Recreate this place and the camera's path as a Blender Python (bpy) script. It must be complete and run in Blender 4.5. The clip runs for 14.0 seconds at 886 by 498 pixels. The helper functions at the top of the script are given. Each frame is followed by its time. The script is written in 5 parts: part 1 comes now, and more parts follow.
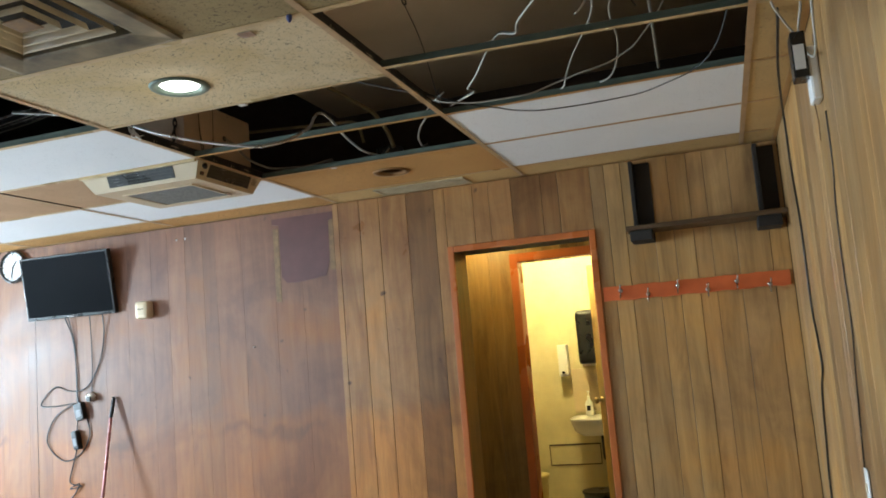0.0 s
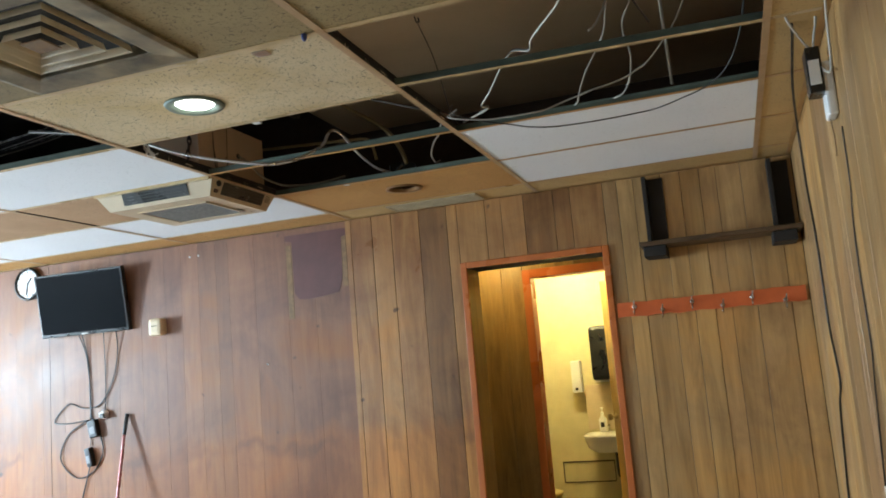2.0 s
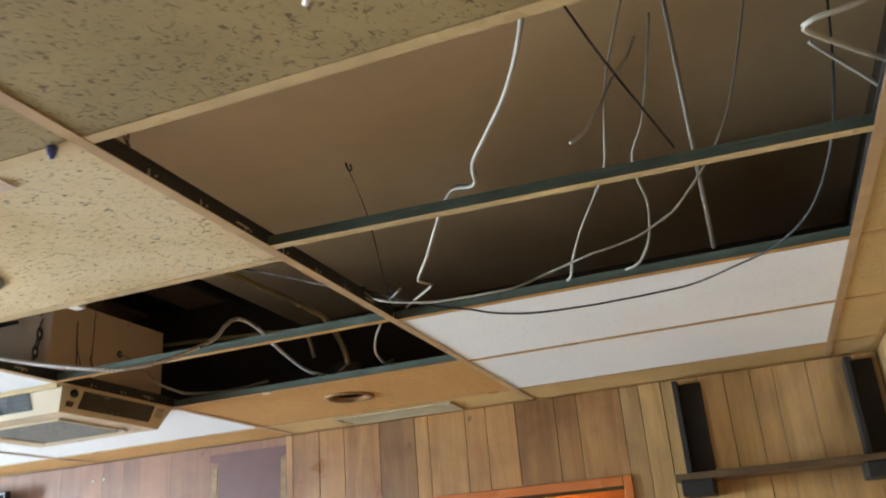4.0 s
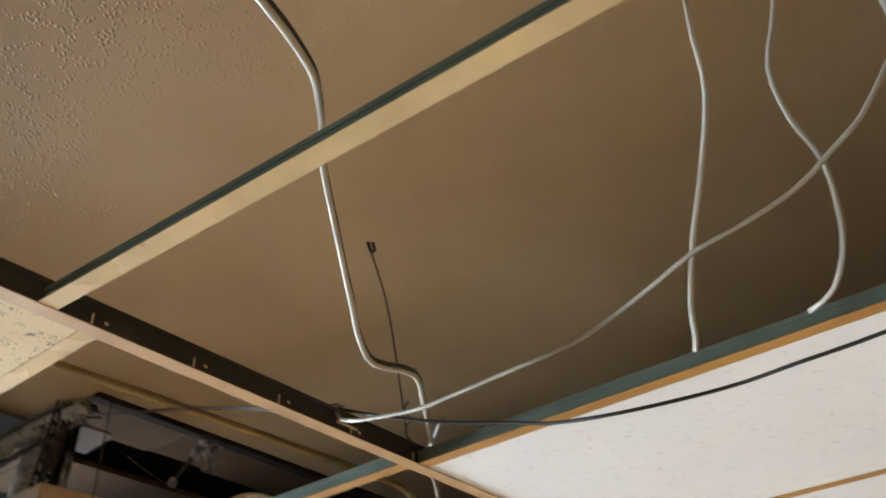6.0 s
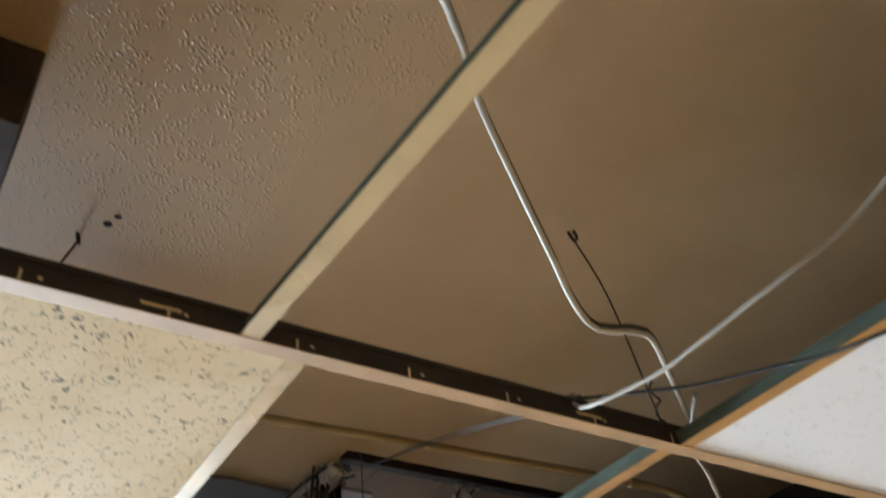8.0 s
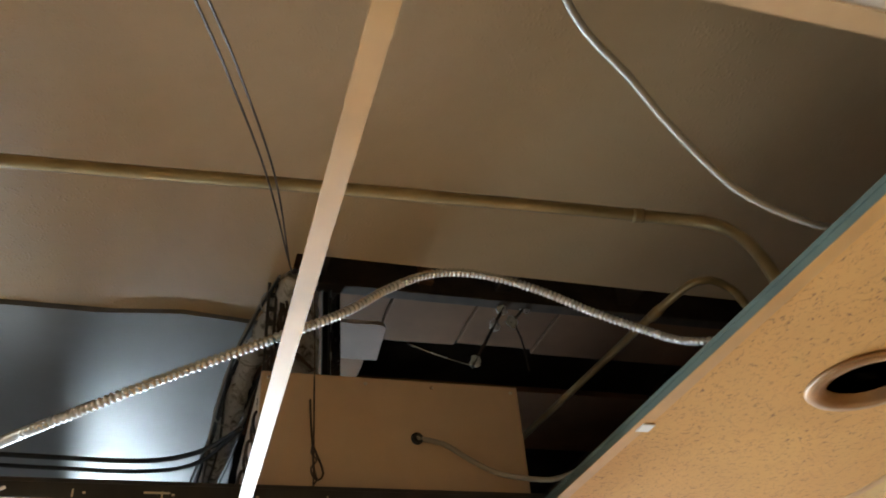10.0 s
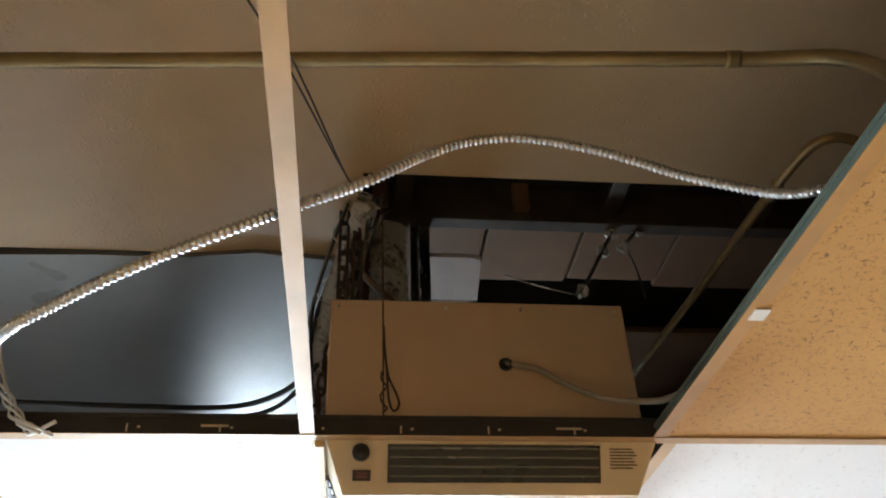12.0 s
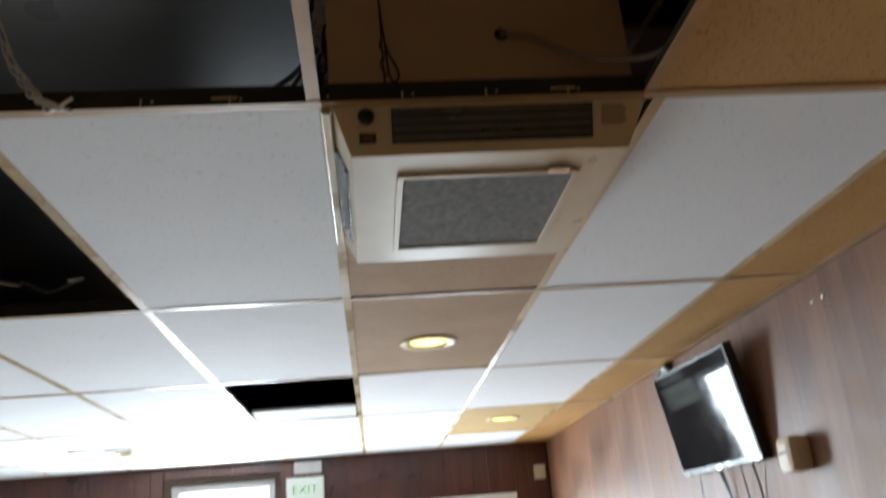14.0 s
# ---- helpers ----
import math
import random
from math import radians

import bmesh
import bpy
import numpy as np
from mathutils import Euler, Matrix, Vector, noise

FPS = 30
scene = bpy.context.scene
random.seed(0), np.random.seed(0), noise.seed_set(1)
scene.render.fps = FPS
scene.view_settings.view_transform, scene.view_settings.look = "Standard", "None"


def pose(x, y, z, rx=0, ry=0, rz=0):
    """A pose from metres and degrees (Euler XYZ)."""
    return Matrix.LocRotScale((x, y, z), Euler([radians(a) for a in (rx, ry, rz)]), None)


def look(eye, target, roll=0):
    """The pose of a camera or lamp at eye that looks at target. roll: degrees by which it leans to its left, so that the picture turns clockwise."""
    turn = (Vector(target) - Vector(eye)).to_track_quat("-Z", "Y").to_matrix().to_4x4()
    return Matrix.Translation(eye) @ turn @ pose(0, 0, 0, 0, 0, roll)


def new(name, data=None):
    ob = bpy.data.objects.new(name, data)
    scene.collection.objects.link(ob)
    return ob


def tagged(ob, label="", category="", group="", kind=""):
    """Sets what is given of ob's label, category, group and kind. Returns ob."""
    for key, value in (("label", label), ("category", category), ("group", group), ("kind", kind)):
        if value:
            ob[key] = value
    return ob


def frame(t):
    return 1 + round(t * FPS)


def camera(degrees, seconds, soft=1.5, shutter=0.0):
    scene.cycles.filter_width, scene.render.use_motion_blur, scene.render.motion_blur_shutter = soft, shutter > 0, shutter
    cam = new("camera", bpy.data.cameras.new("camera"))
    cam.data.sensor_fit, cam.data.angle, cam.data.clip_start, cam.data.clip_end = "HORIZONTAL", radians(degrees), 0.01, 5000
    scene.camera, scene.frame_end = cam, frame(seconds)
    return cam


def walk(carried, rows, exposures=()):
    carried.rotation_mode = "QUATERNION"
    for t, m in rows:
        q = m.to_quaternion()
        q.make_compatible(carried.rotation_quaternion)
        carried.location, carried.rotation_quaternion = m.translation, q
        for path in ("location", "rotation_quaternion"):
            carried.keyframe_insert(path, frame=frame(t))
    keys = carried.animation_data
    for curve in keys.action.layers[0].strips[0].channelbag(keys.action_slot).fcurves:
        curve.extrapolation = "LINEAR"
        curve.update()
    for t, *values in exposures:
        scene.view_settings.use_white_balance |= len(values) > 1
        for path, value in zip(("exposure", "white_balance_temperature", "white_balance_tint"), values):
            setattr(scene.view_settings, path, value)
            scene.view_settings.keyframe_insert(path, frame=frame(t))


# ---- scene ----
cam = camera(55.9, 14.0, soft=1.8, shutter=0.4)
PATH = [
    (0, (1.029, -2.065, 1.466), (0.41, -0.178, 1.706), -4.7),
    (0.5, (1.024, -2.068, 1.472), (0.399, -0.183, 1.71), -4.7),
    (1, (1.023, -2.072, 1.483), (0.399, -0.191, 1.754), -4.8),
    (1.5, (1.02, -2.073, 1.477), (0.391, -0.196, 1.759), -4.9),
    (2, (1.017, -2.065, 1.474), (0.378, -0.19, 1.752), -4.8),
    (2.5, (1.001, -2.047, 1.474), (0.356, -0.173, 1.741), -3.9),
    (3, (0.954, -1.83, 1.525), (0.332, 0.039, 1.874), -1.7),
    (3.5, (0.921, -1.316, 1.642), (0.334, 0.484, 2.286), -1.6),
    (3.7, (0.92, -1.143, 1.702), (0.34, 0.647, 2.379), -3.6),
    (5.8, (0.81, 0.103, 1.909), (-0.075, 1.487, 3.05), -2.5),
    (6, (0.851, 0.178, 1.925), (-0.116, 1.478, 3.098), -3.0),
    (6.5, (0.828, 0.284, 1.947), (-0.295, 1.314, 3.242), -4.2),
    (7, (0.784, 0.261, 1.951), (-0.392, 1.175, 3.286), -5.5),
    (7.5, (0.769, 0.244, 1.944), (-0.421, 1.128, 3.287), -6.9),
    (8, (0.76, 0.285, 1.916), (-0.491, 1.179, 3.195), -6.0),
    (8.5, (0.771, 0.513, 1.855), (-0.576, 1.402, 3.036), -3.4),
    (9, (0.669, 0.755, 1.868), (-0.728, 1.616, 3.011), -5.6),
    (9.2, (0.583, 0.829, 1.887), (-0.847, 1.642, 3.024), -5.4),
    (11.3, (0.129, 1.289, 1.905), (-1.408, 1.453, 3.173), -3.4),
    (11.5, (0.109, 1.282, 1.89), (-1.438, 1.437, 3.148), -1.8),
    (12, (0.104, 1.279, 1.881), (-1.504, 1.476, 3.054), -2.4),
    (12.5, (0.104, 1.275, 1.882), (-1.509, 1.539, 3.035), -3.3),
    (13, (0.11, 1.269, 1.875), (-1.514, 1.526, 3.014), -3.1),
    (13.5, (0.088, 1.283, 1.786), (-1.655, 1.529, 2.735), -3.1),
    (14, (0.082, 1.27, 1.712), (-1.794, 1.466, 2.375), -4.8),
]
walk(cam, [(t, look(eye, target, roll)) for t, eye, target, roll in PATH],
     [(0, -0.24, 6150, 7), (3, -0.24, 6150, 7), (3.6, 0.12, 6350, 8), (6, 0.8, 6450, 10), (7, 0.86, 6150, 9), (7.5, 0.68, 6200, 9), (8, 0.62, 6250, 9), (9.2, 0.62, 6350, 8),
      (11.3, 0.98, 6600, 10), (12, 0.66, 6600, 10), (12.5, 0.38, 6800, 12), (13, 0.38, 6800, 12), (13.5, -0.05, 6700, 13), (14, -1.3, 6800, 13)])

# ---- plan, in metres ----
H = 2.45            # hung ceiling
SLAB = 3.02         # plastered slab above it
BAY, TILE = 1.22, 0.61
NORTH, EAST, WEST, SOUTH = 2.72, 1.40, -6.95, -4.2
NORTH_PANEL = 2.732  # face of the panelling west of the plank wall

# ---- light ----
world = bpy.data.worlds.new("sky")
scene.world = world
world.use_nodes = True
sky = world.node_tree.nodes.new("ShaderNodeTexSky")
sky.sky_type, sky.sun_disc = "NISHITA", False
sky.sun_elevation, sky.sun_rotation = radians(35), radians(250)
world.node_tree.links.new(sky.outputs[0], world.node_tree.nodes["Background"].inputs[0])
world.node_tree.nodes["Background"].inputs[1].default_value = 0.12


def area_lamp(name, eye, target, width, height, power, colour):
    lamp = bpy.data.lights.new(name, "AREA")
    lamp.shape, lamp.size, lamp.size_y, lamp.energy, lamp.color = "RECTANGLE", width, height, power, colour
    ob = new(name, lamp)
    ob.matrix_world = look(eye, target)
    return ob


def spot_lamp(name, place, power, colour, size=0.05):
    lamp = bpy.data.lights.new(name, "POINT")
    lamp.energy, lamp.color, lamp.shadow_soft_size = power, colour, size
    ob = new(name, lamp)
    ob.location = place
    return ob


DAY = (0.72, 0.88, 1.0)
area_lamp("window_light_west", (WEST + 0.06, 0.07, 1.55), (0, 0.0, 1.35), 0.8, 1.4, 480, DAY)
area_lamp("door_light_west", (WEST + 0.06, 1.95, 1.1), (0, 1.6, 1.2), 0.8, 1.7, 110, DAY)
area_lamp("window_light_south", (-5.65, SOUTH + 0.06, 1.5), (-2.5, 2.0, 1.3), 1.9, 1.4, 110, DAY)
spot_lamp("bathroom_bulb", (-0.25, 4.35, 2.2), 95, (1.0, 0.8, 0.34), 0.1)
# unseen lamp added to brighten the hall planks yellow from above
spot_lamp("hall_bulb", (-0.55, 3.25, 2.25), 20, (1.0, 0.74, 0.28), 0.06)


# ---- materials ----
def material(name, colour, rough=0.6, metal=0.0):
    m = bpy.data.materials.new(name)
    m.use_nodes = True
    b = m.node_tree.nodes["Principled BSDF"]
    b.inputs["Base Color"].default_value = (*colour, 1)
    b.inputs["Roughness"].default_value = rough
    b.inputs["Metallic"].default_value = metal
    return m


def nodes_of(m):
    return m.node_tree.nodes, m.node_tree.links, m.node_tree.nodes["Principled BSDF"]


def coords(m, scale, kind="Object"):
    n, l, b = nodes_of(m)
    tc, mp = n.new("ShaderNodeTexCoord"), n.new("ShaderNodeMapping")
    mp.inputs["Scale"].default_value = scale
    l.new(tc.outputs[kind], mp.inputs[0])
    return mp.outputs[0]


def noise_node(m, vec, scale, detail=4, rough=0.55, distortion=0.0):
    n, l, b = nodes_of(m)
    t = n.new("ShaderNodeTexNoise")
    t.inputs["Scale"].default_value, t.inputs["Detail"].default_value = scale, detail
    t.inputs["Roughness"].default_value, t.inputs["Distortion"].default_value = rough, distortion
    l.new(vec, t.inputs["Vector"])
    return t.outputs["Fac"]


def ramp(m, fac, *stops):
    n, l, b = nodes_of(m)
    r = n.new("ShaderNodeValToRGB")
    e = r.color_ramp.elements
    while len(e) < len(stops):
        e.new(0.5)
    for el, (p, c) in zip(e, stops):
        el.position, el.color = p, (*(c if isinstance(c, tuple) else (c, c, c)), 1)
    l.new(fac, r.inputs[0])
    return r.outputs[0]


def mix(m, fac, a, b_, mode="MIX"):
    n, l, b = nodes_of(m)
    x = n.new("ShaderNodeMix")
    x.data_type, x.blend_type = "RGBA", mode
    for sock, v in ((x.inputs[0], fac), (x.inputs[6], a), (x.inputs[7], b_)):
        if isinstance(v, (int, float)):
            sock.default_value = v
        elif isinstance(v, tuple):
            sock.default_value = (*v, 1)
        else:
            l.new(v, sock)
    return x.outputs[2]


def bump(m, height, strength, distance=0.01):
    n, l, b = nodes_of(m)
    x = n.new("ShaderNodeBump")
    x.inputs["Strength"].default_value, x.inputs["Distance"].default_value = strength, distance
    l.new(height, x.inputs["Height"])
    l.new(x.outputs[0], b.inputs["Normal"])


def set_in(m, name, socket):
    n, l, b = nodes_of(m)
    l.new(socket, b.inputs[name])


def random_of(m):
    n, l, b = nodes_of(m)
    return n.new("ShaderNodeObjectInfo").outputs["Random"]


def plain(name, colour, rough=0.5, metal=0.0, vary=0.18, scale=18.0, bumpy=0.0):
    """A paint, plastic or metal with faint stains and uneven gloss."""
    m = material(name, colour, rough, metal)
    v = coords(m, (1, 1, 1))
    f = noise_node(m, v, scale, 5)
    dark = tuple(c * (1 - vary) for c in colour)
    lite = tuple(min(1, c * (1 + vary * 0.6)) for c in colour)
    set_in(m, "Base Color", ramp(m, f, (0.3, dark), (0.7, lite)))
    set_in(m, "Roughness", ramp(m, noise_node(m, v, scale * 0.4), (0.3, max(0.05, rough - 0.1)), (0.7, min(1, rough + 0.12))))
    if bumpy:
        bump(m, noise_node(m, v, scale * 8, 3), bumpy, 0.004)
    return m


def wood(name, dark, mid, light, rough=0.42, tone=0.42, axis=2, worn=False):
    """Long-grained boards: fine streaks along one axis, knots and blotches, each board its own tone."""
    m = material(name, mid, rough)
    n, l, b = nodes_of(m)
    sc = [6.0, 6.0, 6.0]
    sc[axis] = 0.75
    tc, mp, comb = n.new("ShaderNodeTexCoord"), n.new("ShaderNodeMapping"), n.new("ShaderNodeCombineXYZ")
    rnd = random_of(m)
    mul = n.new("ShaderNodeMath")
    mul.operation, mul.inputs[1].default_value = "MULTIPLY", 37.0
    l.new(rnd, mul.inputs[0])
    for k in range(3):
        l.new(mul.outputs[0], comb.inputs[k])
    l.new(tc.outputs["Object"], mp.inputs[0])
    l.new(comb.outputs[0], mp.inputs["Location"])
    mp.inputs["Scale"].default_value = sc
    grain = noise_node(m, mp.outputs[0], 2.2, 8, 0.62, 0.9)
    mp2 = n.new("ShaderNodeMapping")
    sc2 = [70.0, 70.0, 70.0]
    sc2[axis] = 1.6
    mp2.inputs["Scale"].default_value = sc2
    l.new(tc.outputs["Object"], mp2.inputs[0])
    l.new(comb.outputs[0], mp2.inputs["Location"])
    fine = noise_node(m, mp2.outputs[0], 1.6, 5, 0.6)
    base = ramp(m, grain, (0.15, dark), (0.48, mid), (0.8, light))
    base = mix(m, ramp(m, fine, (0.33, 0.14), (0.55, 0.0)), base, tuple(c * 0.6 for c in dark))
    geo = n.new("ShaderNodeNewGeometry")
    blot = noise_node(m, geo.outputs["Position"], 1.5, 6, 0.65, 0.6)
    base = mix(m, 0.9, base, ramp(m, blot, (0.3, (0.6, 0.52, 0.56)), (0.5, (1, 0.98, 0.95)), (0.68, (1.25, 1.08, 0.74))), "MULTIPLY")
    board = ramp(m, rnd, (0.0, (1 - tone, 1 - tone * 1.12, 1 - tone * 1.2)), (0.35, (1, 0.97, 0.9)), (0.7, (0.9, 0.83, 0.8)), (1.0, (1.15, 1.1, 1.0)))
    base = mix(m, 1.0, base, board, "MULTIPLY")
    if worn:                       # varnish rubbed amber low on the wall, with a dark scuff line
        mpw, sep, add = n.new("ShaderNodeMapping"), n.new("ShaderNodeSeparateXYZ"), n.new("ShaderNodeMath")
        mpw.inputs["Scale"].default_value = (2.6, 2.6, 1.6)
        l.new(geo.outputs["Position"], mpw.inputs[0])
        edge_noise = noise_node(m, mpw.outputs[0], 1.0, 5, 0.6, 0.3)
        l.new(geo.outputs["Position"], sep.inputs[0])
        add.operation, add.inputs[1].default_value = "MULTIPLY_ADD", 0.55
        l.new(edge_noise, add.inputs[0])
        l.new(sep.outputs[2], add.inputs[2])
        div = n.new("ShaderNodeMath")
        div.operation, div.inputs[1].default_value = "DIVIDE", 1.5
        l.new(add.outputs[0], div.inputs[0])
        amber = ramp(m, div.outputs[0], (0.0, 0.8), (0.88, 0.75), (0.97, 0.0))
        base = mix(m, amber, base, mix(m, 1.0, base, (1.32, 1.08, 0.62), "MULTIPLY"))
        scuff = ramp(m, div.outputs[0], (0.83, 0.0), (0.865, 0.5), (0.88, 0.4), (0.9, 0.0))
        scuff = mix(m, 1.0, scuff, ramp(m, noise_node(m, geo.outputs["Position"], 2.1, 3, 0.6), (0.48, 0.0), (0.62, 1.0)), "MULTIPLY")
        base = mix(m, scuff, base, tuple(c * 0.7 for c in dark))
        knot = noise_node(m, geo.outputs["Position"], 11, 1, 0.4)
        base = mix(m, ramp(m, knot, (0.2, 0.9), (0.25, 0.0)), base, tuple(c * 0.5 for c in dark))
    set_in(m, "Base Color", base)
    set_in(m, "Roughness", ramp(m, blot, (0.3, rough - 0.12), (0.7, rough + 0.14)))
    bump(m, fine, 0.12, 0.003)
    return m


def ceiling_board(name, face, fleck, stain, density=0.5, rough=0.85, fine=1.0):
    """Mineral-fibre tile: short worm-like fissures and pinholes in a matt face."""
    m = material(name, face, rough)
    n, l, b = nodes_of(m)
    v = coords(m, (1, 1, 1))
    worm = noise_node(m, coords(m, (46 * fine, 62 * fine, 50)), 1.0, 1.0, 0.5, 0.8)
    cut = noise_node(m, coords(m, (75 * fine, 60 * fine, 60)), 1.0, 1.0, 0.5, 0.3)
    holes = noise_node(m, v, 330, 1, 0.5)
    w = 0.012 + 0.018 * density
    line = ramp(m, worm, (0.5 - w, 0.0), (0.5 - w * 0.55, 1.0), (0.5 + w * 0.55, 1.0), (0.5 + w, 0.0))
    keep = ramp(m, cut, (0.57 - 0.1 * density, 0.0), (0.6 - 0.1 * density, 1.0))
    wl = mix(m, 1.0, line, keep, "MULTIPLY")
    hl = ramp(m, holes, (0.24, 0.5), (0.3, 0.0))
    pits = mix(m, 1.0, wl, hl, "LIGHTEN")
    big = noise_node(m, v, 2.3, 5, 0.62, 0.5)
    base = ramp(m, big, (0.3, stain), (0.62, face))
    base = mix(m, pits, base, fleck)
    set_in(m, "Base Color", base)
    inv = n.new("ShaderNodeInvert")
    l.new(pits, inv.inputs["Color"])
    bump(m, inv.outputs[0], 0.3, 0.004)
    return m


M = {}
M["plank"] = wood("brown_plank", (0.16, 0.07, 0.024), (0.36, 0.19, 0.07), (0.5, 0.3, 0.12), rough=0.38, tone=0.42, worn=True)
M["plank_tan"] = wood("tan_plank", (0.2, 0.11, 0.042), (0.45, 0.28, 0.115), (0.61, 0.41, 0.19), tone=0.3)
M["plank_east"] = wood("honey_plank", (0.16, 0.092, 0.036), (0.37, 0.235, 0.1), (0.5, 0.34, 0.165), tone=0.45)
M["plank_red"] = wood("red_brown_panel", (0.14, 0.062, 0.036), (0.232, 0.11, 0.06), (0.295, 0.152, 0.084), rough=0.48, tone=0.15, worn=True)
M["plank_west"] = wood("dark_red_panel", (0.04, 0.012, 0.009), (0.09, 0.028, 0.02), (0.13, 0.05, 0.03), rough=0.35, tone=0.25)
M["plank_hall"] = wood("hall_plank", (0.1, 0.06, 0.02), (0.25, 0.17, 0.06), (0.36, 0.26, 0.1))
M["backing"] = plain("dark_backing", (0.05, 0.028, 0.015), 0.9)
M["old_tile"] = ceiling_board("beige_fissured_tile", (0.37, 0.27, 0.12), (0.12, 0.08, 0.035), (0.25, 0.175, 0.075), 0.9)
M["yellow_tile"] = ceiling_board("yellowed_tile", (0.6, 0.4, 0.16), (0.3, 0.18, 0.07), (0.5, 0.33, 0.13), 0.35)
M["orange_tile"] = ceiling_board("tobacco_stained_tile", (0.56, 0.3, 0.085), (0.2, 0.09, 0.03), (0.48, 0.245, 0.065), 0.75, fine=1.5)
M["white_tile"] = ceiling_board("new_white_tile", (0.87, 0.885, 0.9), (0.64, 0.65, 0.66), (0.84, 0.855, 0.87), 0.25)
M["speck_tile"] = ceiling_board("cream_fissured_tile", (0.69, 0.55, 0.34), (0.1, 0.075, 0.05), (0.56, 0.4, 0.18), 0.65, fine=1.15)
M["pink_tile"] = ceiling_board("brown_pink_tile", (0.46, 0.285, 0.15), (0.26, 0.155, 0.08), (0.38, 0.225, 0.105), 0.3)
M["tee_face"] = plain("aged_gold_tee", (0.6, 0.45, 0.24), 0.3, 0.0, 0.2, 9)
M["tee_orange"] = plain("orange_stained_tee", (0.46, 0.25, 0.08), 0.36, 0.0, 0.2, 9)
M["tee_main"] = plain("stained_main_runner", (0.5, 0.325, 0.17), 0.45, 0.0, 0.2, 9)
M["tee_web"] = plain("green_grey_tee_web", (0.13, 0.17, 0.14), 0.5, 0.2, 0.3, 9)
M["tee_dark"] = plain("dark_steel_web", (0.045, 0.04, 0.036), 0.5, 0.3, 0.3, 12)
# grey of the unseen floor is set for bounce light onto ceiling and slab
M["floor"] = plain("grey_bounce_floor", (0.34, 0.31, 0.28), 0.45, 0, 0.3, 3)
M["wall_plain"] = plain("plain_wall", (0.35, 0.28, 0.22), 0.7, 0, 0.2, 3)
M["void"] = plain("near_black_void", (0.035, 0.03, 0.024), 0.9, 0, 0.4, 5)
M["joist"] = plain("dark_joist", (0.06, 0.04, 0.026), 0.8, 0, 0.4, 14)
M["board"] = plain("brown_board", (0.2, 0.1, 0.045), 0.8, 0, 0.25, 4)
M["header"] = plain("grey_gloss_board", (0.165, 0.165, 0.17), 0.36, 0, 0.15, 3, 0.1)
M["casing"] = plain("tan_sheet_metal", (0.6, 0.43, 0.29), 0.4, 0.0, 0.12, 5)
M["cream"] = plain("cream_enamel", (0.62, 0.5, 0.33), 0.35, 0, 0.12, 6)
M["cream_light"] = plain("cream_plastic", (0.68, 0.57, 0.4), 0.35, 0, 0.1, 6)
M["black"] = plain("black_plastic", (0.012, 0.013, 0.013), 0.3, 0, 0.3, 20)
M["black_rubber"] = plain("black_cable_sheath", (0.015, 0.015, 0.015), 0.45, 0, 0.3, 20)
M["grey_filter"] = plain("dusty_filter", (0.2, 0.19, 0.17), 0.9, 0, 0.35, 60, 0.4)
M["white_cable"] = plain("white_cable_sheath", (0.46, 0.43, 0.37), 0.4, 0, 0.2, 20)
M["grey_cable"] = plain("grey_cable_sheath", (0.3, 0.26, 0.21), 0.4, 0, 0.2, 20)
M["steel"] = plain("bright_steel", (0.6, 0.58, 0.54), 0.25, 1.0, 0.2, 30)
M["flex_steel"] = plain("grey_flexible_steel", (0.6, 0.61, 0.62), 0.3, 1.0, 0.06, 12)
M["brass"] = plain("dull_brass_conduit", (0.34, 0.25, 0.12), 0.38, 0.6, 0.25, 14)
M["orange_paint"] = plain("orange_paint", (0.62, 0.13, 0.03), 0.45, 0, 0.15, 9)
M["orange_trim"] = plain("orange_brown_gloss", (0.46, 0.13, 0.03), 0.3, 0, 0.15, 5)
M["dark_wood"] = plain("near_black_wood", (0.013, 0.009, 0.006), 0.75, 0, 0.35, 8)
M["white"] = plain("white_paint", (0.8, 0.8, 0.78), 0.4, 0, 0.08, 6)
M["plaster_yellow"] = plain("yellowish_plaster", (0.66, 0.58, 0.34), 0.6, 0, 0.16, 3.5, 0.2)
M["ceramic"] = plain("white_ceramic", (0.82, 0.8, 0.74), 0.12, 0, 0.04, 4)
M["chrome"] = plain("chrome", (0.75, 0.73, 0.68), 0.12, 1.0, 0.1, 20)
M["wire"] = plain("rusty_hanger_wire", (0.06, 0.04, 0.03), 0.6, 0.3, 0.3, 40)
M["purple"] = plain("purple_brown_paint", (0.115, 0.04, 0.034), 0.45, 0, 0.25, 7)
M["residue"] = plain("pale_glue_residue", (0.22, 0.125, 0.05), 0.6, 0, 0.3, 30)
M["asphalt"] = plain("outside_ground", (0.3, 0.3, 0.3), 0.9, 0, 0.2, 1)


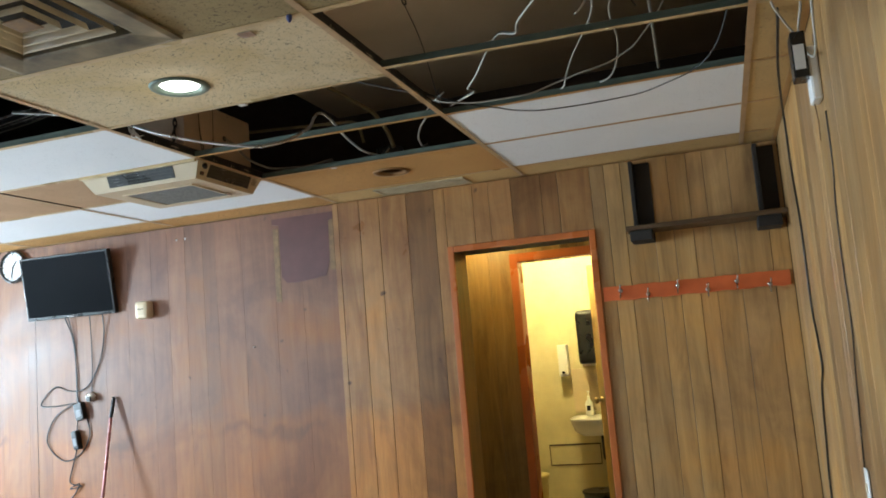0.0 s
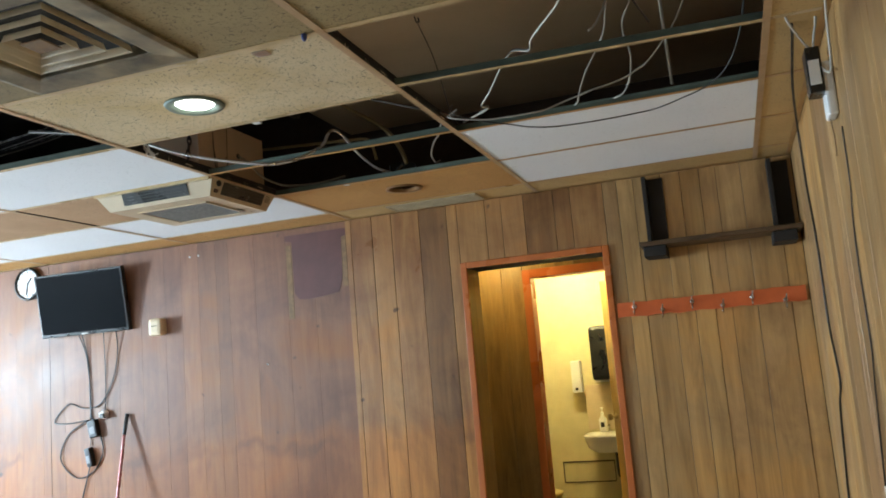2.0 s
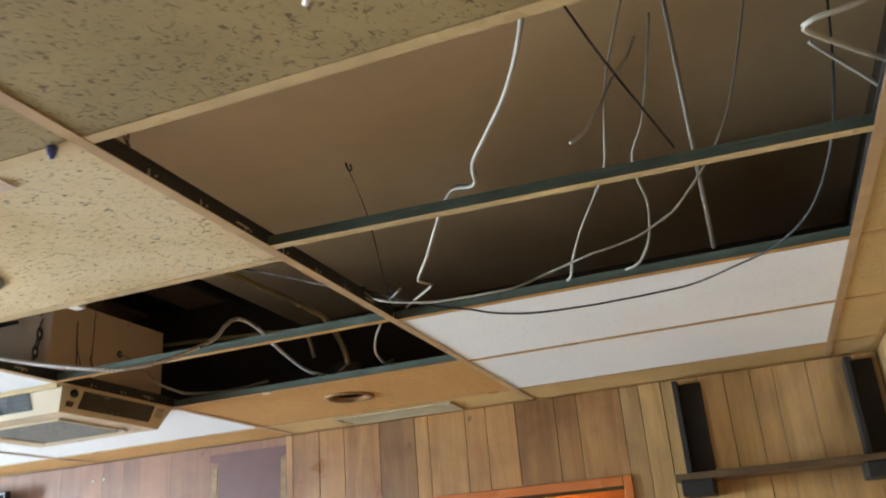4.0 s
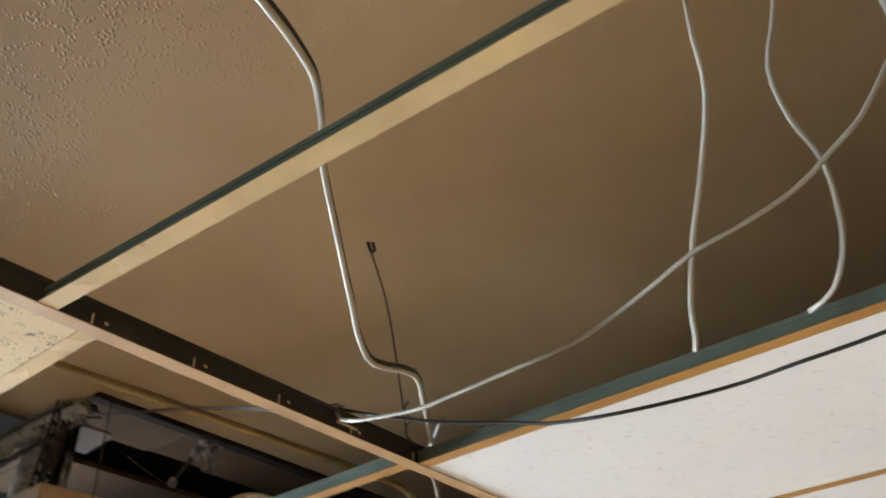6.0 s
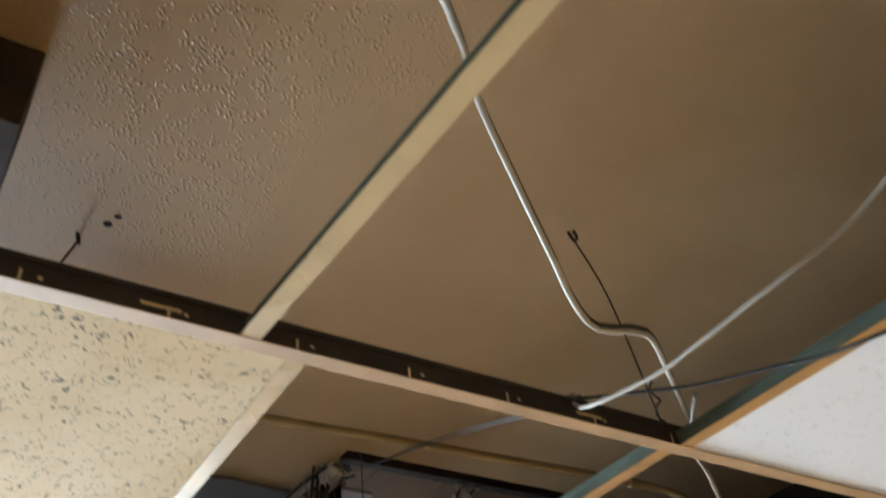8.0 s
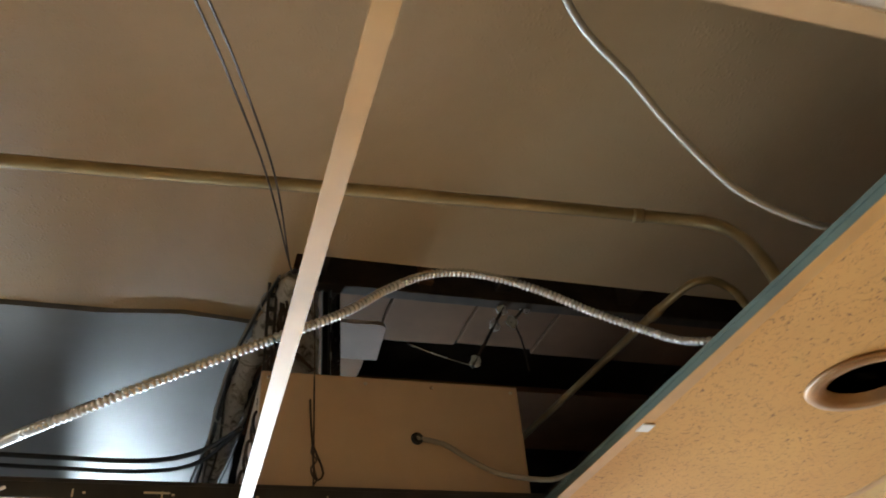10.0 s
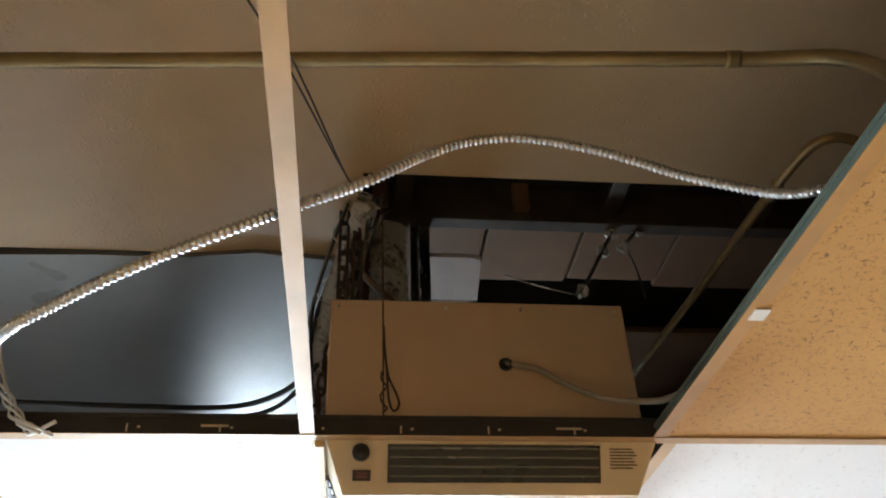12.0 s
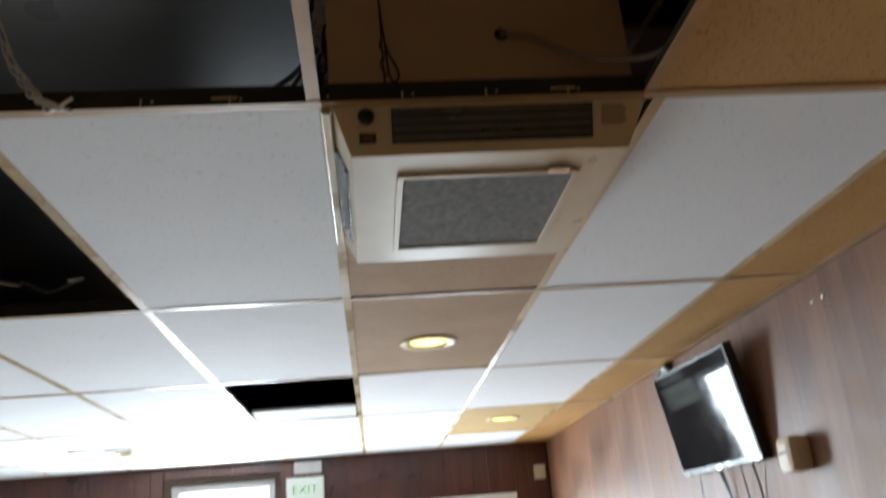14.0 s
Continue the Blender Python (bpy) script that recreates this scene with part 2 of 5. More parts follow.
def slab_plaster():
    """Tan painted plaster: rough stipple towards the room's south, trowelled smooth further on."""
    m = material("tan_stippled_plaster", (0.5, 0.34, 0.19), 0.55)
    n, l, b = nodes_of(m)
    v = coords(m, (1, 1, 1))
    big = noise_node(m, v, 1.7, 5, 0.6, 0.4)
    vor = n.new("ShaderNodeTexVoronoi")
    vor.inputs["Scale"].default_value = 125
    l.new(v, vor.inputs["Vector"])
    st = mix(m, 1.0, ramp(m, vor.outputs["Distance"], (0.18, 1.0), (0.5, 0.0)), ramp(m, noise_node(m, v, 38, 2, 0.5), (0.47, 0.0), (0.56, 1.0)), "MULTIPLY")
    holes = noise_node(m, v, 150, 1, 0.4)
    patch = noise_node(m, v, 2.6, 3, 0.5)
    sep, rng_ = n.new("ShaderNodeSeparateXYZ"), n.new("ShaderNodeMapRange")
    l.new(v, sep.inputs[0])
    l.new(sep.outputs[1], rng_.inputs[0])
    rng_.inputs[1].default_value, rng_.inputs[2].default_value = 0.4, 0.95
    rng_.inputs[3].default_value, rng_.inputs[4].default_value = 1.0, 0.25
    base = ramp(m, big, (0.3, (0.5, 0.345, 0.185)), (0.7, (0.63, 0.45, 0.262)))
    # dark specks: the stipple's tiny shadow marks, put into the colour
    pits = mix(m, 1.0, ramp(m, holes, (0.27, 1.0), (0.32, 0.0)), rng_.outputs[0], "MULTIPLY")
    base = mix(m, mix(m, 0.2, (0, 0, 0), pits), base, (0.16, 0.1, 0.06))
    set_in(m, "Base Color", base)
    set_in(m, "Roughness", ramp(m, big, (0.3, 0.34), (0.7, 0.5)))
    hh = mix(m, 1.0, st, ramp(m, patch, (0.32, 0.2), (0.6, 1.0)), "MULTIPLY")
    hh = mix(m, 1.0, hh, rng_.outputs[0], "MULTIPLY")
    bump(m, hh, 0.55, 0.0045)
    return m


M["slab"] = slab_plaster()


def glow(name, colour, strength):
    m = material(name, colour, 0.5)
    n, l, b = nodes_of(m)
    b.inputs["Emission Color"].default_value = (*colour, 1)
    b.inputs["Emission Strength"].default_value = strength
    return m


M["lamp_white"] = glow("lit_white_lens", (1.0, 0.97, 0.9), 9)
M["lamp_yellow"] = glow("lit_yellow_lens", (1.0, 0.85, 0.25), 4)
M["exit_face"] = glow("exit_sign_face", (0.75, 0.85, 0.75), 0.5)


def glass_pane():
    m = material("window_glass", (1, 1, 1), 0.02)
    n, l, b = nodes_of(m)
    b.inputs["Transmission Weight"].default_value = 1.0
    b.inputs["IOR"].default_value = 1.05
    return m


M["glass"] = glass_pane()


def screen():
    m = material("dark_screen", (0.012, 0.014, 0.016), 0.12)
    set_in(m, "Roughness", ramp(m, noise_node(m, coords(m, (1, 1, 1)), 9, 5), (0.35, 0.035), (0.7, 0.08)))
    nodes_of(m)[2].inputs["Specular IOR Level"].default_value = 0.22
    return m


M["screen"] = screen()


# ---- mesh helpers ----
def empty(name, at=(0, 0, 0)):
    ob = new(name)
    ob.location = at
    ob.empty_display_size = 0.05
    return ob


def mesh_object(name, bm, mats, parent=None, label="", smooth=False):
    me = bpy.data.meshes.new(name)
    bm.normal_update()
    bm.to_mesh(me)
    bm.free()
    for mt in (mats if isinstance(mats, (list, tuple)) else [mats]):
        me.materials.append(M[mt] if isinstance(mt, str) else mt)
    if smooth:
        for p in me.polygons:
            p.use_smooth = True
    ob = new(name, me)
    if parent:
        ob.parent = parent
    if label:
        ob["label"] = label
    return ob


def part(name, bm, mat, parent, label="", smooth=False):
    """One mesh under a thing; its points are in world metres."""
    ob = mesh_object(name, bm, mat, parent, label, smooth)
    off = Vector((0, 0, 0))
    p = parent
    while p:
        off += p.location
        p = p.parent
    if off.length:
        ob.data.transform(Matrix.Translation(-off))
    return ob


def add_box(bm, lo, hi, bevel=0.0, mat=0):
    r = bmesh.ops.create_cube(bm, size=1)
    vs = r["verts"]
    for v in vs:
        v.co = Vector([lo[k] + (v.co[k] + 0.5) * (hi[k] - lo[k]) for k in range(3)])
    fs = {f for v in vs for f in v.link_faces}
    for f in fs:
        f.material_index = mat
    if bevel:
        es = {e for v in vs for e in v.link_edges}
        bmesh.ops.bevel(bm, geom=list(es), offset=bevel, segments=2, affect="EDGES", profile=0.6)
    return bm


def box(lo, hi, bevel=0.0):
    return add_box(bmesh.new(), lo, hi, bevel)


def add_ring(bm, axis_pts, close=True, mat=0):
    """Skins a list of rings of points into a surface."""
    rings = [[bm.verts.new(p) for p in r] for r in axis_pts]
    n = len(rings[0])
    for a, b in zip(rings, rings[1:]):
        for i in range(n if close else n - 1):
            bm.faces.new((a[i], a[(i + 1) % n], b[(i + 1) % n], b[i])).material_index = mat
    return rings


def add_lathe(bm, centre, profile, n=28, axis="z", mat=0):
    """A turned shape: profile of (radius, height) about an axis through centre."""
    rings = []
    for r, h in profile:
        ring = []
        for i in range(n):
            a = 2 * math.pi * i / n
            p = {"z": (r * math.cos(a), r * math.sin(a), h), "x": (h, r * math.cos(a), r * math.sin(a)),
                 "y": (r * math.cos(a), h, r * math.sin(a))}[axis]
            ring.append(Vector(centre) + Vector(p))
        rings.append(ring)
    made = add_ring(bm, rings, True, mat)
    for r, ring in ((profile[0], made[0]), (profile[-1], made[-1])):
        if r[0] > 1e-5:
            try:
                bm.faces.new(ring).material_index = mat
            except ValueError:
                pass
    bmesh.ops.recalc_face_normals(bm, faces=bm.faces[:])
    return bm


def lathe(centre, profile, n=28, axis="z"):
    return add_lathe(bmesh.new(), centre, profile, n, axis)


def spline(pts, step=0.02):
    """Points along a smooth line through pts."""
    P = [Vector(p) for p in pts]
    P = [P[0] * 2 - P[1]] + P + [P[-1] * 2 - P[-2]]
    out = []
    for a, b, c, d in zip(P, P[1:], P[2:], P[3:]):
        k = max(2, int((c - b).length / step))
        for i in range(k):
            t = i / k
            out.append(0.5 * (2 * b + (c - a) * t + (2 * a - 5 * b + 4 * c - d) * t * t + (3 * b - a - 3 * c + d) * t ** 3))
    out.append(P[-2].copy())
    return out


def tube(pts, radius, n=8, step=0.02, flat=1.0, ridge=0.0, pitch=0.012, bm=None):
    """A cable or pipe along pts; flat: its second radius over the first; ridge: depth of armour rings."""
    bm = bm or bmesh.new()
    line = spline(pts, step if not ridge else pitch / 4)
    up = Vector((0, 0, 1))
    rings = []
    side = None
    for i, p in enumerate(line):
        d = (line[min(i + 1, len(line) - 1)] - line[max(i - 1, 0)]).normalized()
        side = d.cross(up) if side is None else side - d * side.dot(d)
        if side.length < 1e-4:
            side = d.cross(Vector((1, 0, 0)))
        side.normalize()
        nrm = side.cross(d)
        r = radius * (1 - ridge * (0.0, 0.5, 1.0, 0.5)[i % 4]) if ridge else radius
        rings.append([p + side * r * math.cos(2 * math.pi * k / n) + nrm * r * flat * math.sin(2 * math.pi * k / n) for k in range(n)])
    made = add_ring(bm, rings)
    for r in (made[0], made[-1]):
        bm.faces.new(r)
    bmesh.ops.recalc_face_normals(bm, faces=bm.faces[:])
    return bm


def cable(name, pts, radius, mat, label, category="cable", group="", **kw):
    ob = mesh_object(name, tube(pts, radius, **kw), mat, smooth=True)
    return tagged(ob, label, category, group)


# ---- the shell ----
def structure(name, bm, mat, label="", category=""):
    return tagged(mesh_object(name, bm, mat), label, category, kind="structure")


TOP = 3.3
structure("ground", box((-60, -60, -0.6), (60, 60, -0.12)), "asphalt", "pale paving outside the building", "ground")
structure("floor", box((WEST - 0.15, SOUTH - 0.15, -0.1), (EAST + 0.15, 5.3, 0.0)), "floor", "unseen grey floor of the empty room, toned for bounce light", "floor")

DOOR_L, DOOR_R, DOOR_TOP = -0.472, 0.348, 2.046
bm = bmesh.new()
add_box(bm, (WEST - 0.15, 2.78, 0), (DOOR_L - 0.02, 2.9, TOP))
add_box(bm, (DOOR_R + 0.02, 2.78, 0), (EAST + 0.15, 2.9, TOP))
add_box(bm, (DOOR_L - 0.02, 2.78, DOOR_TOP + 0.02), (DOOR_R + 0.02, 2.9, TOP))
wall_north = structure("wall_north", bm, "backing", "plank and panel wall, brown and stained", "wall")
wall_east = structure("wall_east", box((EAST + 0.02, SOUTH - 0.15, 0), (EAST + 0.15, 2.78, TOP)), "backing", "honey-brown plank wall with dark cracks", "wall")
WIN = (-0.33, 0.49, 0.85, 2.31)
GDOOR = (1.5, 2.38, 0.0, 2.0)
bm = bmesh.new()
for a, b, c, d in ((SOUTH - 0.15, WIN[0], 0, TOP), (WIN[0], WIN[1], 0, WIN[2]), (WIN[0], WIN[1], WIN[3], TOP),
                   (WIN[1], GDOOR[0], 0, TOP), (GDOOR[0], GDOOR[1], GDOOR[3], TOP), (GDOOR[1], 2.78, 0, TOP)):
    add_box(bm, (WEST - 0.15, a, c), (WEST - 0.02, b, d))
wall_west = structure("wall_west", bm, "backing", "dark red-brown panelled wall with a window", "wall")
SW = (-6.6, -4.7, 0.8, 2.25)
bm = bmesh.new()
for a, b, c, d in ((WEST - 0.02, SW[0], 0, TOP), (SW[0], SW[1], 0, SW[2]), (SW[0], SW[1], SW[3], TOP), (SW[1], EAST + 0.02, 0, TOP)):
    add_box(bm, (a, SOUTH - 0.15, c), (b, SOUTH, d))
structure("wall_south", bm, "wall_plain", "plain wall with a wide shop window", "wall")
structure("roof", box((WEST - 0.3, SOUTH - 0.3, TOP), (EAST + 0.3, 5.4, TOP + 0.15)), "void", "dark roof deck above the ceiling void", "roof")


def window_in(name, lo, hi, axis, panes, label):
    """A framed window in a wall; axis: 0 for a wall along y, 1 for a wall along x."""
    w = empty(name, tuple((a + b) / 2 for a, b in zip(lo, hi)))
    tagged(w, label, "window", kind="structure")
    k = 1 - axis
    fw = 0.05
    for s in ("lo", "hi", "bottom", "top"):
        a, b = list(lo), list(hi)
        if s == "lo":
            b[k] = a[k] + fw
        elif s == "hi":
            a[k] = b[k] - fw
        else:
            a[k], b[k] = a[k] + fw, b[k] - fw
            if s == "bottom":
                b[2] = a[2] + fw
            else:
                a[2] = b[2] - fw
        part("window_frame", box(a, b, 0.004), "white", w)
    for i in range(panes):
        a, b = list(lo), list(hi)
        span = (hi[k] - lo[k] - 2 * fw) / panes
        a[k], b[k] = lo[k] + fw + span * i, lo[k] + fw + span * (i + 1) - (0.03 if i < panes - 1 else 0)
        a[2], b[2] = lo[2] + fw, hi[2] - fw
        mid = (lo[axis] + hi[axis]) / 2
        a[axis], b[axis] = mid - 0.003, mid + 0.003
        p = part("pane", box(a, b), "glass", w)
        p.visible_shadow = False
        if i < panes - 1:
            a2, b2 = list(lo), list(hi)
            a2[k], b2[k] = b[k], b[k] + 0.03
            a2[2], b2[2] = a[2], b[2]
            part("mullion", box(a2, b2, 0.003), "white", w)
    return w


M["bright_day"] = glow("bright_daylight", (0.9, 0.96, 1.0), 5)
tagged(mesh_object("backdrop", box((WEST - 2.6, -5, -0.1), (WEST - 2.5, 6, 4.5)), "bright_day"), "bright hazy daylight outside the windows", "backdrop", kind="structure")
window_in("window_1", (WEST - 0.12, WIN[0], WIN[2]), (WEST - 0.05, WIN[1], WIN[3]), 0, 1, "white-framed window bright with daylight")
window_in("door_2", (WEST - 0.12, GDOOR[0], GDOOR[2]), (WEST - 0.05, GDOOR[1], GDOOR[3]), 0, 1, "white-framed glass street door, closed")
window_in("window_2", (SW[0], SOUTH - 0.11, SW[2]), (SW[1], SOUTH - 0.04, SW[3]), 1, 3, "wide white-framed shop window with three panes")

# ---- above the hung ceiling ----
bm = bmesh.new()
add_box(bm, (-1.2, SOUTH, SLAB), (EAST + 0.02, 2.78, SLAB + 0.1))
add_box(bm, (-1.5, SOUTH, SLAB), (-1.2, 1.28, SLAB + 0.1))
structure("slab", bm, "slab", "tan stippled plaster slab above the open grid", "ceiling slab")
bm = bmesh.new()
n = 28
rim = [(-1.5 - 0.012 * math.sin(i * 1.1) - 0.01 * math.sin(i * 2.7 + 1), SOUTH + (1.24 - SOUTH) * i / n) for i in range(n + 1)]
for z in (SLAB - 0.012, SLAB + 0.08):
    for x, y in rim:
        bm.verts.new((x, y, z))
    for x, y in rim:
        bm.verts.new((WEST, y, z))
bm.verts.ensure_lookup_table()
m1, m2 = n + 1, 2 * (n + 1)
for i in range(n):
    bm.faces.new((bm.verts[i], bm.verts[i + 1], bm.verts[m1 + i + 1], bm.verts[m1 + i]))
    bm.faces.new((bm.verts[m2 + i], bm.verts[m2 + i + 1], bm.verts[m2 + m1 + i + 1], bm.verts[m2 + m1 + i]))
    bm.faces.new((bm.verts[i], bm.verts[i + 1], bm.verts[m2 + i + 1], bm.verts[m2 + i]))
bmesh.ops.recalc_face_normals(bm, faces=bm.faces[:])
structure("grey_soffit", bm, "header", "grey gloss-painted board with a ragged edge", "soffit board")
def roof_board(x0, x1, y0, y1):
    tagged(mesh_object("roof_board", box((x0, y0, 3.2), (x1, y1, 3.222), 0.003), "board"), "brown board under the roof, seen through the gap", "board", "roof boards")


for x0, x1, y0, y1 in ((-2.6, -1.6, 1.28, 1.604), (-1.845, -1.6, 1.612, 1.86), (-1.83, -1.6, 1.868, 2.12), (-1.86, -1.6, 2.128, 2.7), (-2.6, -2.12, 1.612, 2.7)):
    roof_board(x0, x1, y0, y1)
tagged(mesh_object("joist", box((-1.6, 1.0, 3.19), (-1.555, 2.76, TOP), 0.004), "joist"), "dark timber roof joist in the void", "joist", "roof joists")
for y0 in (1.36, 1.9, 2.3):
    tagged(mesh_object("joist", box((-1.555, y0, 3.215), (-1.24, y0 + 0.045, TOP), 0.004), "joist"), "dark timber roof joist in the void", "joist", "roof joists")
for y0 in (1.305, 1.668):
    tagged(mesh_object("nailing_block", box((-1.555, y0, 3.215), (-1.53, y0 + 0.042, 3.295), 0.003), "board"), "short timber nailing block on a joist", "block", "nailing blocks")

# ---- hung ceiling: tees and tiles ----
MAINS = [BAY * k for k in range(1, -6, -1)]
CROSS = [TILE * k for k in range(-6, 5)]


def tee_y(bay, k):
    """y of the cross tee k in a bay; two tees sit out of line."""
    return {(1, 1): 0.612, (1, 2): 1.201, (1, 3): 1.803}.get((bay, k), TILE * k)


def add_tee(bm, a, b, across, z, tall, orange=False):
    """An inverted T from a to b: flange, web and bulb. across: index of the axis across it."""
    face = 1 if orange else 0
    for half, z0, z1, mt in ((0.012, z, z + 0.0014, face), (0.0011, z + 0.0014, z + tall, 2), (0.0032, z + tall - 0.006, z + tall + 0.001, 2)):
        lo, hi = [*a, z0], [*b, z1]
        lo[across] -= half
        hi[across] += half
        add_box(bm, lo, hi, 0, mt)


grid = tagged(empty("ceiling_grid", (0, 0, H)), "aged gold tee grid of the hung ceiling", "ceiling grid", kind="structure")
for x in MAINS:
    bm = bmesh.new()
    add_tee(bm, (x, SOUTH), (x, NORTH), 0, H - 0.001, 0.04)
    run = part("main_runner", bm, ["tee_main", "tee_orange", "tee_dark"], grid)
    if x in (0.0, -BAY):          # pale plates: light showing through the punched slots, put into the colour
        for k in range(20):
            y = 0.305 + 0.15 * (k - 3)
            bm = bmesh.new()
            for s in (-1, 1):
                add_box(bm, (x + s * 0.0014 - 0.0003, y, H + 0.008), (x + s * 0.0014 + 0.0003, y + 0.003, H + 0.022))
                add_box(bm, (x + s * 0.0014 - 0.0003, y + 0.018, H + 0.014), (x + s * 0.0014 + 0.0003, y + 0.023, H + 0.018))
                if k % 4 == 3:
                    add_box(bm, (x + s * 0.0014 - 0.0003, y + 0.12, H + 0.017), (x + s * 0.0014 + 0.0003, y + 0.165, H + 0.021))
            part("punched_slot", bm, "cream_light", run)
BAYS = [(0, 0.0, BAY)] + [(i, -BAY * i, -BAY * (i - 1)) for i in range(1, 6)] + [(6, WEST, -BAY * 5), (-1, BAY, EAST)]
for i, x0, x1 in BAYS:
    for k in range(-6, 5):
        bm = bmesh.new()
        skewed = (i, k) == (0, 1)  # this tee sits one slot off at its west end
        y = 0 if skewed else tee_y(i, k)
        add_tee(bm, (x0 + 0.002, y), (x1 - 0.002, y), 1, H + 0.0002, 0.027, orange=(k >= 2 and i <= 1))
        if skewed:
            for v in bm.verts:
                v.co.y += 0.545 + 0.056 * v.co.x
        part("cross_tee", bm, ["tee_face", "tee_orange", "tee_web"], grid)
edge = bmesh.new()
for lo, hi in (((WEST, NORTH - 0.022, H - 0.001), (EAST, NORTH + 0.014, H + 0.0006)), ((EAST - 0.022, SOUTH, H - 0.001), (EAST, NORTH - 0.022, H + 0.0006)),
               ((WEST, SOUTH, H - 0.001), (WEST + 0.022, NORTH - 0.022, H + 0.0006)),
               ((WEST, NORTH - 0.004, H + 0.0006), (EAST, NORTH, H + 0.03))):
    add_box(edge, lo, hi)
tagged(mesh_object("trim", edge, "tee_orange"), "gold wall angle round the ceiling edge", "trim", kind="structure")

KINDS = ["old_tile", "yellow_tile", "orange_tile", "white_tile", "speck_tile", "pink_tile"]
OPEN = {(0, 0), (0, 1), (1, 1), (1, 2), (2, 0), (4, 1)}
ROUND = {(0, -1): (0.59, -0.245, 0.085), (1, 0): (-0.675, 0.34, 0.082), (1, 3): (-0.595, 2.098, 0.08),
         (3, 2): (-3.09, 1.515, 0.09), (5, 3): (-5.4, 2.14, 0.09)}


def tile_kind(i, k):
    if i == -1:
        return "yellow_tile"
    if k == 4:
        return "orange_tile" if i > 1 else "yellow_tile"
    if i == 0:
        return "white_tile" if k >= 2 else "old_tile"
    if i == 1:
        return {3: "orange_tile", 0: "speck_tile"}.get(k, "old_tile")
    if (i, k) in ((2, 2), (3, 2)):
        return "pink_tile"
    if (i, k) == (5, 3):
        return "yellow_tile"
    return "white_tile"


def add_holed_tile(bm, x0, x1, y0, y1, z0, z1, cx, cy, r, mat, n=32):
    """A tile with a round hole."""
    ang = sorted({2 * math.pi * j / n for j in range(n)} | {math.atan2(y - cy, x - cx) % (2 * math.pi) for x in (x0, x1) for y in (y0, y1)})
    outer, inner = [], []
    for a in ang:
        c, s = math.cos(a), math.sin(a)
        t = min(((x1 - cx) / c if c > 1e-9 else (x0 - cx) / c if c < -1e-9 else 1e9), ((y1 - cy) / s if s > 1e-9 else (y0 - cy) / s if s < -1e-9 else 1e9))
        outer.append((cx + c * t, cy + s * t))
        inner.append((cx + c * r, cy + s * r))
    add_ring(bm, [[(*p, z1) for p in inner], [(*p, z0) for p in inner], [(*p, z0) for p in outer], [(*p, z1) for p in outer], [(*p, z1) for p in inner]], True, mat)


tiles = bmesh.new()
for i, x0, x1 in BAYS:
    for k in range(-7, 5):
        if (i, k) in OPEN:
            continue
        y0, y1 = (tee_y(i, k) if k >= -6 else SOUTH), (tee_y(i, k + 1) if k < 4 else NORTH)
        mat = KINDS.index(tile_kind(i, k))
        a, b, c, d = x0 + 0.005, x1 - 0.005, y0 + 0.005, y1 - 0.005
        z0, z1 = H + 0.0022, H + 0.017
        if (i, k) == (2, 2):
            a, b = a + 0.022, -1.87
        if (i, k) == (3, 2):
            a += 0.02
        if (i, k) == (1, -1):
            add_box(tiles, (a, c, z0), (-0.97, d, z1), 0, mat)
            add_box(tiles, (-0.42, c, z0), (b, d, z1), 0, mat)
            continue
        if (i, k) in ROUND:
            add_holed_tile(tiles, a, b, c, d, z0, z1, *ROUND[i, k], mat)
        else:
            add_box(tiles, (a, c, z0), (b, d, z1), 0, mat)
tagged(mesh_object("ceiling", tiles, KINDS), "hung ceiling of old and new tiles, several missing", "ceiling", kind="structure")

# ---- doorway, hall and washroom ----
frame_1 = tagged(empty("door_1", (0, 2.75, 0)), "orange-painted door frame round an open doorway", "door frame", kind="structure")
for name, lo, hi in (("jamb", (DOOR_L - 0.018, 2.722, 0), (DOOR_L, 2.96, DOOR_TOP)), ("jamb", (DOOR_R, 2.722, 0), (DOOR_R + 0.018, 2.96, DOOR_TOP)),
                     ("head", (DOOR_L - 0.018, 2.722, DOOR_TOP), (DOOR_R + 0.018, 2.96, DOOR_TOP + 0.018))):
    part(name, box(lo, hi, 0.002), "plank_hall" if name == "jamb" else "dark_wood", frame_1)
for lo, hi in (((DOOR_L - 0.036, 2.703, 0), (DOOR_L + 0.002, 2.722, DOOR_TOP + 0.036)), ((DOOR_R - 0.002, 2.703, 0), (DOOR_R + 0.036, 2.722, DOOR_TOP + 0.036)),
               ((DOOR_L + 0.002, 2.703, DOOR_TOP - 0.002), (DOOR_R - 0.002, 2.722, DOOR_TOP + 0.036))):
    part("casing", box(lo, hi, 0.004), "orange_trim", frame_1, "orange gloss-painted casing")

IN_L, IN_R, IN_TOP, IN_Y = -0.292, 0.5, 2.03, 3.6
bm = bmesh.new()
add_box(bm, (-1.7, IN_Y + 0.02, 0), (IN_L - 0.02, IN_Y + 0.12, TOP))
add_box(bm, (IN_R + 0.02, IN_Y + 0.02, 0), (1.3, IN_Y + 0.12, TOP))
add_box(bm, (IN_L - 0.02, IN_Y + 0.02, IN_TOP + 0.02), (IN_R + 0.02, IN_Y + 0.12, TOP))
wall_hall = structure("wall_hall", bm, "backing", "yellow-lit plank wall of the hall", "wall")
bm = bmesh.new()
add_box(bm, (-1.8, 2.9, 0), (-1.7, 5.1, TOP))
add_box(bm, (1.2, 2.9, 0), (1.3, 5.1, TOP))
